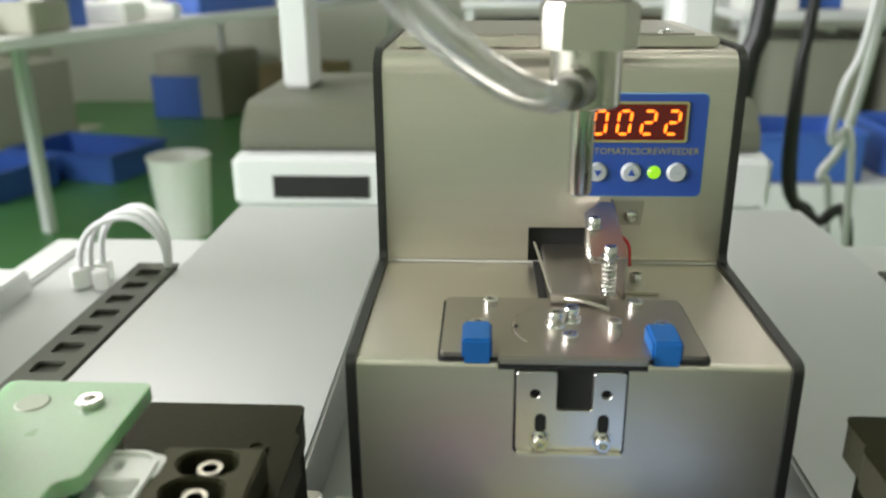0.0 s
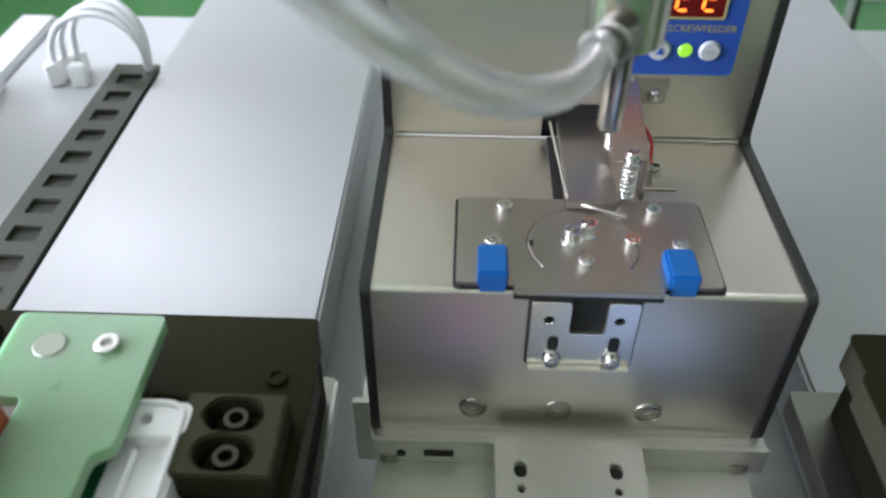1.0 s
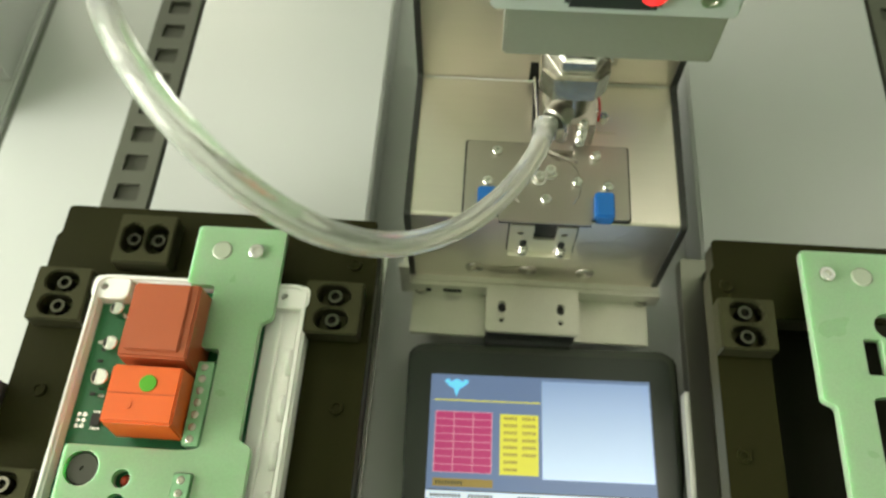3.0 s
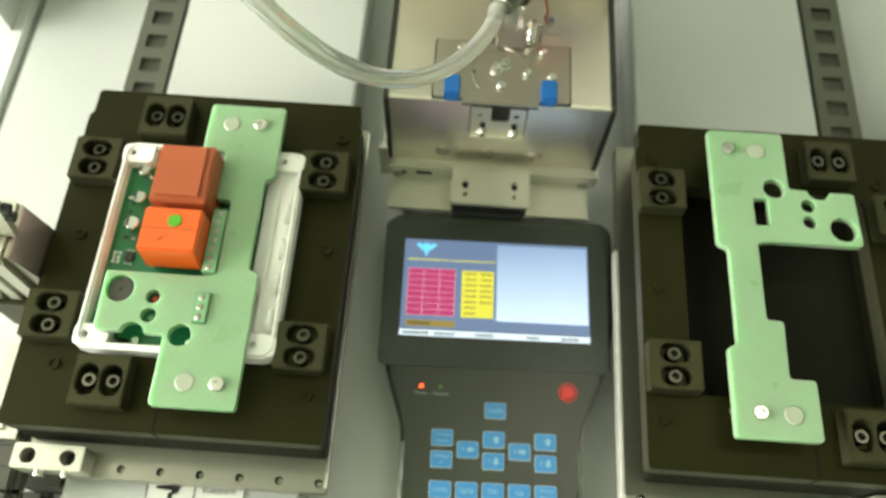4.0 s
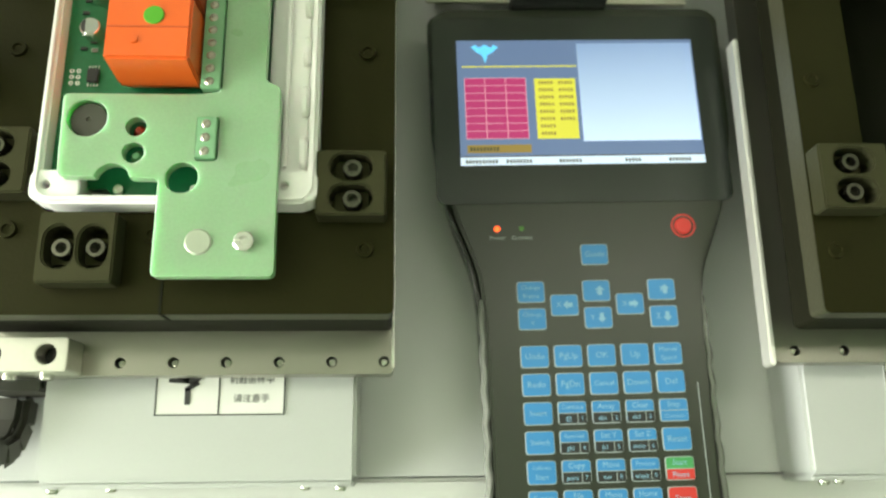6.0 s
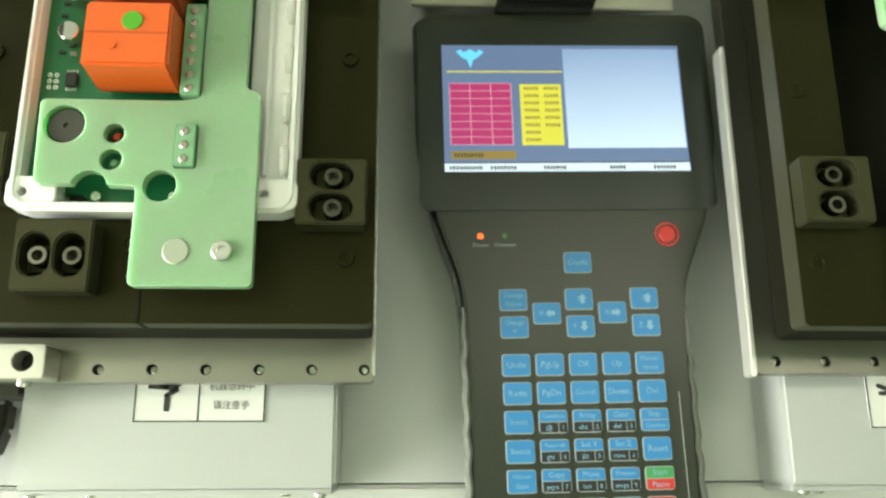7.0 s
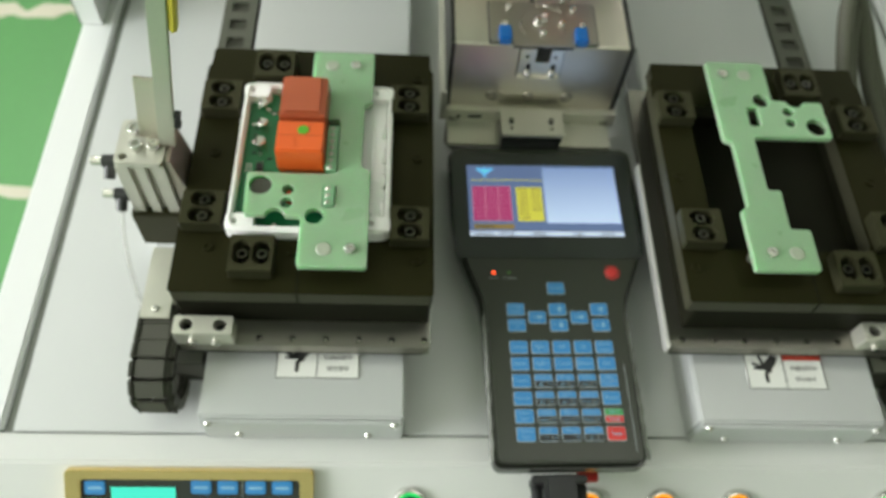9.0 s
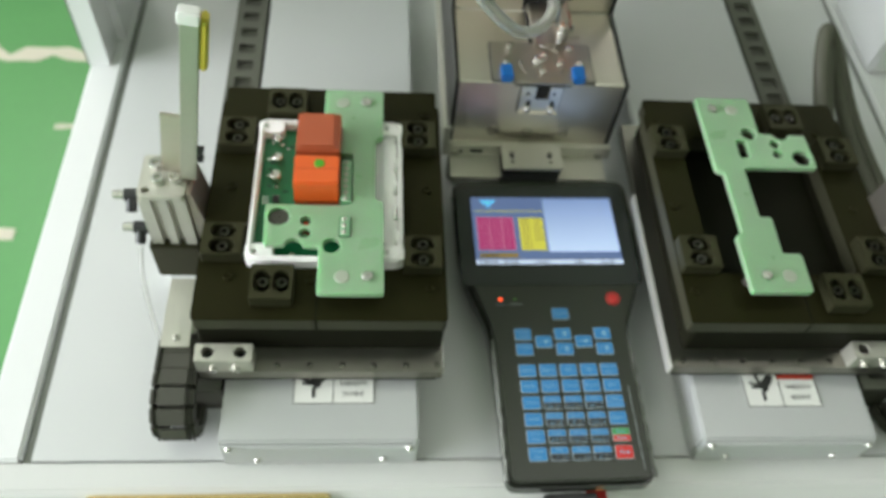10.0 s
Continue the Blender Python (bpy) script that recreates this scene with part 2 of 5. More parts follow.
def rrect(x0, x1, y0, y1, r, n=5):
    out = []
    for cx, cy, a in ((x1 - r, y1 - r, 0), (x0 + r, y1 - r, 90), (x0 + r, y0 + r, 180), (x1 - r, y0 + r, 270)):
        out += ring(cx, cy, r, n, a, a + 90)
    return out


def oblong(cx, cy, half, r, along="x", n=8):
    dx, dy = (half, 0) if along == "x" else (0, half)
    a = -90 if along == "x" else 0
    return ring(cx + dx, cy + dy, r, n, a, a + 180) + ring(cx - dx, cy - dy, r, n, a + 180, a + 360)


def rounded(points, r, n=4):
    """A polygon with its corners rounded."""
    out, k = [], len(points)
    for i in range(k):
        p, a, b = Vector(points[i]), Vector(points[i - 1]), Vector(points[(i + 1) % k])
        u, v = a - p, b - p
        d = min(r, u.length * 0.45, v.length * 0.45)
        s, e = p + u.normalized() * d, p + v.normalized() * d
        for j in range(n + 1):
            t = j / n
            out.append(tuple((1 - t) ** 2 * s + 2 * t * (1 - t) * p + t * t * e))
    return out


def slab(loops, z0, z1, bevel=0.0, bm=None, turn=None):
    """A plate between two heights from an outline and its holes."""
    b = bmesh.new()
    edges = []
    for pts in loops:
        vs = [b.verts.new((x, y, z0)) for x, y in pts]
        edges += [b.edges.new((vs[i], vs[(i + 1) % len(vs)])) for i in range(len(vs))]
    if len(loops) == 1:
        b.faces.new(vs)
    else:
        bmesh.ops.triangle_fill(b, use_beauty=True, use_dissolve=False, edges=edges)
    got = bmesh.ops.extrude_face_region(b, geom=b.faces[:])
    bmesh.ops.translate(b, verts=[v for v in got["geom"] if isinstance(v, bmesh.types.BMVert)], vec=(0, 0, z1 - z0))
    bmesh.ops.recalc_face_normals(b, faces=b.faces)
    if bevel:
        top = [e for e in b.edges if all(abs(v.co.z - z1) < 1e-7 for v in e.verts) and len(e.link_faces) == 2 and e.calc_face_angle(0) > 0.5]
        bmesh.ops.bevel(b, geom=top, offset=bevel, segments=2, affect="EDGES", clamp_overlap=True)
    if turn:
        bmesh.ops.transform(b, verts=b.verts, matrix=turn)
    return joined(bm, b)


def along_x(profile, x0, x1, bm=None):
    """A sheet or solid with a profile in (y, z), run along x."""
    m = Matrix(((0, 0, 1, 0), (1, 0, 0, 0), (0, 1, 0, 0), (0, 0, 0, 1)))
    return slab([profile], x0, x1, 0, bm, m)


def along_y(loops, y0, y1, bm=None):
    """A sheet with outlines in (x, z), between two y."""
    m = Matrix(((1, 0, 0, 0), (0, 0, 1, 0), (0, 1, 0, 0), (0, 0, 0, 1)))
    return slab(loops, y0, y1, 0, bm, m)


def lathe(profile, at=(0, 0, 0), axis=(0, 0, 1), n=20, bm=None):
    """A turned piece: (radius, height) pairs round an axis."""
    b = bmesh.new()
    rows = []
    for r, z in profile:
        rows.append([b.verts.new((0, 0, z))] if r < 1e-7 else [b.verts.new((r * math.cos(2 * math.pi * i / n), r * math.sin(2 * math.pi * i / n), z)) for i in range(n)])
    for a, c in zip(rows, rows[1:]):
        for i in range(n):
            j = (i + 1) % n
            if len(a) == 1 and len(c) > 1:
                b.faces.new((a[0], c[i], c[j]))
            elif len(c) == 1 and len(a) > 1:
                b.faces.new((a[i], a[j], c[0]))
            elif len(a) > 1:
                b.faces.new((a[i], a[j], c[j], c[i]))
    q = Vector((0, 0, 1)).rotation_difference(Vector(axis))
    bmesh.ops.transform(b, verts=b.verts, matrix=Matrix.LocRotScale(at, q, None))
    return joined(bm, b)


def rod(p, q, r, n=14, bm=None, bevel=0.0):
    p, q = Vector(p), Vector(q)
    h = (q - p).length
    prof = [(0, 0), (r - bevel, 0), (r, bevel), (r, h - bevel), (r - bevel, h), (0, h)] if bevel else [(0, 0), (r, 0), (r, h), (0, h)]
    return lathe(prof, p, (q - p).normalized(), n, bm)


def sweep(points, r, n=10, bm=None, hollow=0.0):
    """A round cable or tube along points."""
    b = bmesh.new()
    pts = [Vector(p) for p in points]
    for rad in ([r, hollow] if hollow else [r]):
        rows, side = [], None
        for i, p in enumerate(pts):
            t = (pts[min(i + 1, len(pts) - 1)] - pts[max(i - 1, 0)]).normalized()
            side = t.orthogonal().normalized() if side is None else (side - t * side.dot(t)).normalized()
            up = t.cross(side)
            rows.append([b.verts.new(p + rad * (math.cos(2 * math.pi * k / n) * side + math.sin(2 * math.pi * k / n) * up)) for k in range(n)])
        for a, c in zip(rows, rows[1:]):
            for k in range(n):
                b.faces.new((a[k], a[(k + 1) % n], c[(k + 1) % n], c[k]))
        if not hollow:
            b.faces.new(rows[0])
            b.faces.new(rows[-1])
    return joined(bm, b)


def bezier(ctrl, n=40):
    k = len(ctrl) - 1
    return [sum((math.comb(k, i) * t ** i * (1 - t) ** (k - i) * Vector(c) for i, c in enumerate(ctrl)), Vector()) for t in (j / (n - 1) for j in range(n))]


def smooth_line(points, per=8):
    """A Catmull-Rom line through points."""
    p = [Vector(q) for q in points]
    p = [2 * p[0] - p[1], *p, 2 * p[-1] - p[-2]]
    out = []
    for a, b, c, d in zip(p, p[1:], p[2:], p[3:]):
        for j in range(per):
            t = j / per
            out.append(0.5 * (2 * b + (c - a) * t + (2 * a - 5 * b + 4 * c - d) * t * t + (3 * b - a - 3 * c + d) * t ** 3))
    return out + [p[-2]]


def cap_screw(name, at, r, h, parent, axis=(0, 0, 1), mat=None, socket=0.55):
    """A socket head cap screw: a head with a recess."""
    s = r * socket
    bm = lathe([(0, h * 0.35), (s, h * 0.35), (s, h), (r * 0.9, h), (r, h * 0.88), (r, 0), (0, 0)], at, axis, 16)
    return part(name, bm, mat or CHROME, parent, smooth=True)


def pan_screw(name, at, r, h, parent, axis=(0, 0, 1), mat=None):
    bm = lathe([(0, h * 0.55), (r * 0.3, h * 0.55), (r * 0.36, h), (r * 0.7, h * 0.92), (r, h * 0.35), (r, 0), (0, 0)], at, axis, 14)
    return part(name, bm, mat or CHROME, parent, smooth=True)


def text(name, words, at, size, mat, parent, m=None, align="CENTER", depth=0.0):
    """Printed words in the built-in font, as a mesh lying on a surface."""
    cu = bpy.data.curves.new(name, "FONT")
    cu.body, cu.size, cu.align_x, cu.align_y, cu.extrude = words, size, align, "CENTER", depth
    cu.resolution_u = 2
    tmp = new("lettering", cu)
    bpy.context.view_layer.update()
    me = bpy.data.meshes.new_from_object(tmp.evaluated_get(bpy.context.evaluated_depsgraph_get()))
    bpy.data.objects.remove(tmp)
    me.materials.clear()
    me.materials.append(mat)
    me.transform(Matrix.Translation(at) @ (m or Matrix.Identity(4)))
    me.name = name
    ob = new(name, me)
    ob.parent = parent
    return ob


# ---- the hall ----
floor = part("floor", box(-3.2, 5, -4, 6, -0.1, 0.0), FLOOR_GREEN)
tagged(floor, "green epoxy factory floor with pale worn patches", "floor", kind="structure")
for nm, d in (("wall_north", (-3.2, 5, 6, 6.15, 0, 3)), ("wall_south", (-3.2, 5, -4.15, -4, 0, 3)), ("wall_east", (5, 5.15, -4.15, 6.15, 0, 3))):
    tagged(part(nm, box(*d), HALL), "plain pale factory wall", "wall", kind="structure")
WORN = material("worn_floor_screed", (0.50, 0.47, 0.37), 0.7, vary=0.12, scale=14, bump=0.05, fine=120)


def worn_patch(x0, x1, y0, y1, seed, rough):
    """A ragged patch where the green coat has worn off, a child of the floor."""
    rng = random.Random(seed)
    n = max(6, int((x1 - x0) / 0.03))
    low = [(x0 + (x1 - x0) * i / n, y0 + rng.uniform(-rough, rough) * (2.2 if rng.random() < 0.15 else 0.5)) for i in range(n + 1)]
    high = [(x0 + (x1 - x0) * i / n, y1 + rng.uniform(-rough, rough) * (2.2 if rng.random() < 0.15 else 0.5)) for i in range(n, -1, -1)]
    part("worn_patch", slab([low + high], 0.0004, 0.0016), WORN, floor, "pale patch of bare screed")


worn_patch(-1.9, -0.45, 1.176, 1.216, 3, 0.012)
worn_patch(-0.98, -0.745, 0.696, 0.725, 5, 0.006)
worn_patch(-0.732, -0.68, 0.979, 0.992, 8, 0.004)
worn_patch(-1.5, -1.1, 0.25, 0.33, 11, 0.02)
TURN_X = Matrix(((0, 0, 1, 0), (1, 0, 0, 0), (0, 1, 0, 0), (0, 0, 0, 1)))
west = part("wall_west", slab([[(-4.15, 0), (6.15, 0), (6.15, 3), (-4.15, 3)], [(-1.95, 1.0), (0.45, 1.0), (0.45, 2.5), (-1.95, 2.5)], [(0.85, 1.0), (3.25, 1.0), (3.25, 2.5), (0.85, 2.5)]], -3.35, -3.2, 0, None, TURN_X), HALL)
tagged(west, "plain pale factory wall with two windows", "wall", kind="structure")
for k, y0 in enumerate((-1.95, 0.85)):
    w = tagged(new("window_%d" % (k + 1)), "bright daylit window in the factory wall", "window", kind="structure")
    part("window_frame", slab([[(y0, 1.0), (y0 + 2.4, 1.0), (y0 + 2.4, 2.5), (y0, 2.5)], [(y0 + 0.05, 1.05), (y0 + 1.17, 1.05), (y0 + 1.17, 2.45), (y0 + 0.05, 2.45)], [(y0 + 1.23, 1.05), (y0 + 2.35, 1.05), (y0 + 2.35, 2.45), (y0 + 1.23, 2.45)]], -3.30, -3.25, 0, None, TURN_X), WHITE, w)
tagged(part("ceiling", box(-3.35, 5.15, -4.15, 6.15, 3.0, 3.1), CEILING), "plain pale factory ceiling", "ceiling", kind="structure")
# unseen fittings added to carry the ceiling lamps
first_light = None
for lx in (-1.6, 0.8, 3.2):
    for ly in (-1.9, 0.5, 2.9):
        m = pose(lx, ly, 0)
        if first_light is None:
            first_light = thing("ceiling_light", "long white fluorescent ceiling light fitting, added out of view", "lamp", "ceiling lights")
            part("housing", box(-0.62, 0.62, -0.14, 0.14, 2.96, 3.0, 0.006), WHITE, first_light)
            for s in (-0.07, 0.07):
                part("tube", rod((-0.6, s, 2.947), (0.6, s, 2.947), 0.013), LAMP, first_light, "lit white fluorescent tube", True)
            first_light.matrix_basis = m
        else:
            copy_thing(first_light, m)

# ---- the machine's base, a screw driving robot ----
GX0, GX1, BACK, SEAM, FRONT = -0.2875, 0.3915, 0.622, -0.0150, -0.0760
FOLD, LEAN, SLOPE = -0.0337, 42.0, 0.0555
PANEL_AT = pose(0, FOLD, TABLE, LEAN, 0, 0)
base = thing("robot_base", "white powder-coated base of a desktop screw driving robot", "machine")
part("tabletop", box(GX0 + 0.0035, GX1 - 0.0035, SEAM + 0.0004, BACK, TABLE - 0.02, TABLE, 0.0006), PANEL, base, "pale grey painted tabletop")
part("side_rail", box(GX0 - 0.031, GX0 - 0.0035, SEAM + 0.0004, BACK, TABLE - 0.07, TABLE, 0.002), WHITE, base)
part("side_rail", box(GX1 + 0.0035, GX1 + 0.036, SEAM + 0.0004, BACK, TABLE - 0.07, TABLE, 0.002), WHITE, base)
part("gap_strip", box(GX0 - 0.0034, GX0 + 0.0034, SEAM + 0.0004, BACK, TABLE - 0.018, TABLE - 0.005), material("grey_seal", (0.20, 0.21, 0.19), 0.6), base, "grey seal sunk in the joint")
part("gap_strip", box(GX1 - 0.0034, GX1 + 0.0034, SEAM + 0.0004, BACK, TABLE - 0.018, TABLE - 0.005), material("grey_seal", (0.20, 0.21, 0.19), 0.6), base)
foot_y, foot_z = FOLD - SLOPE * math.cos(radians(LEAN)), TABLE - SLOPE * math.sin(radians(LEAN))
hood = along_x([(SEAM - 0.0004, TABLE), (FOLD, TABLE), (foot_y, foot_z), (foot_y, TABLE - 0.12), (SEAM - 0.0004, TABLE - 0.12)], GX0 - 0.036, GX1 + 0.036)
bevelled(hood, 0.0016)
part("front_panel", hood, FRONT_PAINT, base, "white folded front panel sloping down to the front", True)
part("cabinet", box(GX0 - 0.034, GX1 + 0.034, FRONT + 0.004, BACK - 0.002, 0.04, TABLE - 0.125, 0.004), WHITE, base)
for x in (GX0 - 0.01, GX1 + 0.01):
    for y in (FRONT + 0.05, BACK - 0.05):
        part("foot", rod((x, y, 0), (x, y, 0.045), 0.028, 16, None, 0.003), RUBBER, base)

# gantry: two columns at the sides and a beam high above
gantry = thing("gantry", "white powder-coated gantry columns and beam of the robot", "machine frame")
part("column", slab([[(-0.3180, 0.338), (-0.3010, 0.338), (-0.3010, 0.371), (-0.2935, 0.371), (-0.2935, 0.462), (-0.3180, 0.462)]], TABLE + 0.0005, 1.46, 0.001), WHITE, gantry)
part("edge_seal", box(-0.3196, -0.3182, 0.338, 0.462, TABLE + 0.0005, 1.46, 0.0004), material("grey_seal", (0.20, 0.21, 0.19), 0.6), gantry)
part("column", box(GX1 + 0.008, GX1 + 0.055, 0.362, 0.462, TABLE + 0.0005, 1.46, 0.003), WHITE, gantry)
part("foot_flange", slab([rrect(-0.3350, -0.2800, 0.4630, 0.5150, 0.004, 4)], TABLE + 0.0005, 0.8120, 0.0015), WHITE, gantry, "low white flange at the column foot", True)
part("beam", box(GX0 - 0.062, GX1 + 0.062, 0.370, 0.450, 1.461, 1.56, 0.003), WHITE, gantry)


# ---- linear modules ----
def linear_module(x0, x1, strip_left, label):
    t = thing("linear_module", label, "machine part", "linear modules")
    top = 0.828
    part("cover", box(x0, x1, -0.0155, 0.612, TABLE + 0.0005, top, 0.0015), MODULE, t, "satin aluminium cover sheet")
    part("front_lip", box(x0 + 0.001, x1 - 0.001, -0.018, -0.0155, TABLE + 0.0005, top - 0.003, 0.0008), MODULE, t)
    for x in (x0 + 0.006, x1 - 0.006):
        pan_screw("screw", (x, -0.018, 0.824), 0.0026, 0.0018, t, (0, -1, 0))
    for x in (x0 + 0.022, x1 - 0.022):
        pan_screw("screw", (x, -0.018, 0.805), 0.0026, 0.0018, t, (0, -1, 0))
    # perforated black strip beside the cover
    sx0, sx1 = (x0 - 0.0285, x0 - 0.0025) if strip_left else (x1 + 0.0025, x1 + 0.0285)
    cx = (sx0 + sx1) / 2
    # solid body, darker than the lid to paint in shade below the slots
    part("cable_duct", box(sx0, sx1, 0.02, 0.49, TABLE + 0.0005, 0.8245, 0.001), material("duct_inside_shade", (0.050, 0.050, 0.036), 0.6), t, "duct body, darker for the shade below the slots")
    loops = [[(sx0, 0.02), (sx1, 0.02), (sx1, 0.49), (sx0, 0.49)]]
    for i in range(23):
        y = 0.0328 + i * 0.02
        loops.append(rrect(cx - 0.0068, cx + 0.0068, y - 0.0056, y + 0.0056, 0.001, 2))
    part("duct_lid", slab(loops, 0.8252, 0.8270), material("grey_slotted_duct", (0.085, 0.088, 0.065), 0.55, vary=0.15), t, "dark grey slotted duct lid")
    return t


left_module = linear_module(-0.1645, -0.0412, True, "satin aluminium linear module beside a dark slotted duct")
right_module = linear_module(0.1415, 0.2600, False, "satin aluminium linear module beside a dark slotted duct")


def warning_label(x0, x1, y0, y1, red):
    t = thing("warning_label", "white warning label with a pinched hand sign", "label", "warning labels")
    z = 0.8281
    part("sheet", box(x0, x1, y0, y1, z, z + 0.0003), PAPER, t)
    w = 0.0005
    xm = x0 + (x1 - x0) * 0.485
    bm = None
    for a in ((x0, x1, y0, y0 + w), (x0, x1, y1 - w, y1), (x0, x0 + w, y0, y1), (x1 - w, x1, y0, y1), (xm, xm + w, y0, y1)):
        bm = box(*a, z + 0.0003, z + 0.0005, 0, bm)
    part("border", bm, INK, t)
    cx, cy = (x0 + xm) / 2, (y0 + y1) / 2
    palm = rounded([(cx - 0.0015, cy + 0.0005), (cx + 0.0025, cy - 0.0012), (cx + 0.0072, cy + 0.0036), (cx + 0.0098, cy + 0.0090), (cx + 0.0050, cy + 0.0100), (cx - 0.0005, cy + 0.0040)], 0.0010)
    bm = slab([palm], z + 0.0003, z + 0.0006)
    for fx, fy, ln, a in ((-0.0040, 0.0030, 0.0042, 158), (-0.0034, 0.0010, 0.0040, 178), (-0.0016, 0.0066, 0.0036, 108), (0.0018, -0.0012, 0.0030, -150)):
        joined(bm, slab([rounded([(-ln, -0.0011), (ln, -0.0008), (ln, 0.0008), (-ln, 0.0011)], 0.0006)], z + 0.0003, z + 0.0006, 0, None, pose(cx + fx, cy + fy, 0, 0, 0, a)))
    joined(bm, slab([rounded([(cx - 0.0008, cy - 0.0085), (cx + 0.0014, cy - 0.0085), (cx + 0.0014, cy - 0.0020), (cx - 0.0008, cy - 0.0020)], 0.0004)], z + 0.0003, z + 0.0006))
    part("hand_sign", bm, INK, t)
    if red:
        part("red_band", box(xm + w, x1 - w, y1 - 0.006, y1 - w, z + 0.0003, z + 0.0005), RED_PRINT, t)
    tx = (xm + x1) / 2
    text("lettering", "机器运转中", (tx, y0 + (y1 - y0) * 0.54, z + 0.0006), 0.0036, INK, t)
    text("lettering", "请注意手", (tx, y0 + (y1 - y0) * 0.25, z + 0.0006), 0.0036, INK, t)
    return t


warning_label(-0.1209, -0.0698, 0.0096, 0.0350, False)
warning_label(0.1770, 0.2280, 0.0067, 0.0325, True)


# ---- fixtures on their carriages ----
def carriage(x0, x1, block_left, label, dy=0.0):
    t = thing("carriage_plate", label, "machine part", "carriage plates")
    holes = []
    xs = [(x1 - 0.0035 - 0.02 * i) if block_left else (x0 + 0.0080 + 0.02 * i) for i in range(6 if block_left else 7)]
    for x in xs:
        holes.append(ring(x, 0.0283 + dy, 0.0021, 14))
    part("plate", slab([rounded([(x0, 0.0235 + dy), (x1, 0.0235 + dy), (x1, 0.240), (x0, 0.240)], 0.002), *holes], 0.8365, 0.8455, 0.0006), ALU, t, "milled aluminium plate")
    # black filler paints in the shade under the plate
    part("underside_shade", box(x0 + 0.004, x1 - 0.004, 0.026 + dy, 0.236, 0.8290, 0.8364), HOLE_SHADE, t)
    for x in xs:
        part("thread", lathe([(0, 0), (0.0019, 0), (0.0019, 0.004), (0.0013, 0.0055)], (x, 0.0283 + dy, 0.8375), (0, 0, 1), 10), TIN, t, smooth=True)
    ex = x1 if block_left else x0
    if block_left:
        # thin bright strip added as the light caught by this edge
        part("edge_glint", box(ex - 0.0006, ex + 0.0006, 0.026, 0.238, 0.8372, 0.8459, 0.0003), CHROME, t, "bright strip for light caught along the plate edge")
    else:
        part("edge_bar", box(ex - 0.0026, ex - 0.0002, 0.0225 + dy, 0.1690, 0.8380, 0.8466, 0.0006), EDGE, t, "bright bar along the edge of the plate")
    bx0, bx1 = (x0 - 0.0004, x0 + 0.0346) if block_left else (x1 - 0.037, x1 - 0.002)
    c0, c1 = (bx0 + bx1) / 2 - 0.0098, (bx0 + bx1) / 2 + 0.0098
    blk = part("stop_block", slab([rrect(bx0, bx1, 0.0235 + dy, 0.0358 + dy, 0.0012, 3), ring(c0, 0.0298 + dy, 0.0038, 18), ring(c1, 0.0298 + dy, 0.0038, 18)], 0.8459, 0.860, 0.0006), STAND, t, "small bright aluminium block with two bores")
    for c in (c0, c1):
        part("bore", rod((c, 0.0298 + dy, 0.8459), (c, 0.0298 + dy, 0.852), 0.0037), HOLE_SHADE, blk)
    for c in (c0 + 0.003, c1 - 0.003):
        cap_screw("screw", (c, 0.0235 + dy, 0.850), 0.0026, 0.0022, blk, (0, -1, 0))
    return t


carriage(-0.1785, -0.0265, True, "milled aluminium carriage plate with a row of tapped holes")
carriage(0.1240, 0.2790, False, "milled aluminium carriage plate with a row of tapped holes", 0.0035)

ZT = 0.8820
PX0, PX1, PY0, PY1 = -0.1515, -0.0525, 0.0765, 0.1930


def clamp_block(parent, x0, x1, y0, y1, along):
    cx, cy = (x0 + x1) / 2, (y0 + y1) / 2
    offs = ((0, -0.0057), (0, 0.0057)) if along == "y" else ((-0.0057, 0), (0.0057, 0))
    loops = [rrect(x0, x1, y0, y1, 0.0008, 2)]
    for dx, dy in offs:
        loops.append(oblong(cx + dx, cy + dy, 0.0026, 0.0050, "x" if along == "y" else "y"))
    b = part("clamp_block", slab(loops, ZT + 0.0004, 0.8915, 0.0006), BLACK_BLOCK, parent, "black plastic locating block with two slots")
    for dx, dy in offs:
        part("pocket", box(cx + dx - 0.006, cx + dx + 0.006, cy + dy - 0.0046, cy + dy + 0.0046, ZT + 0.0003, ZT + 0.0022), BLACK_BLOCK, b)
        cap_screw("screw", (cx + dx + 0.0004, cy + dy, ZT + 0.0022), 0.0035, 0.0058, b, mat=BLACK_SCREW)
    return b


def jig_outline():
    edge = [(-0.1050, 0.0790), (-0.1050, 0.0495), (-0.0650, 0.0495), (-0.0655, 0.118), (-0.0708, 0.120), (-0.0708, 0.171), (-0.0660, 0.173), (-0.0660, 0.2160), (-0.1060, 0.2160), (-0.1060, 0.1870), (-0.0935, 0.1870),
            (-0.0940, 0.158), (-0.0858, 0.158), (-0.0858, 0.1158), (-0.0940, 0.1147), (-0.1396, 0.1147), (-0.1388, 0.0843), (-0.1300, 0.0843)]
    bay = list(reversed(ring(-0.1206, 0.0828, 0.0062, 11, 10, 166)))
    return rounded(edge, 0.0022)[5:-5] + bay + [(-0.1066, 0.0836), (-0.1054, 0.0829), (-0.1050, 0.0818)]


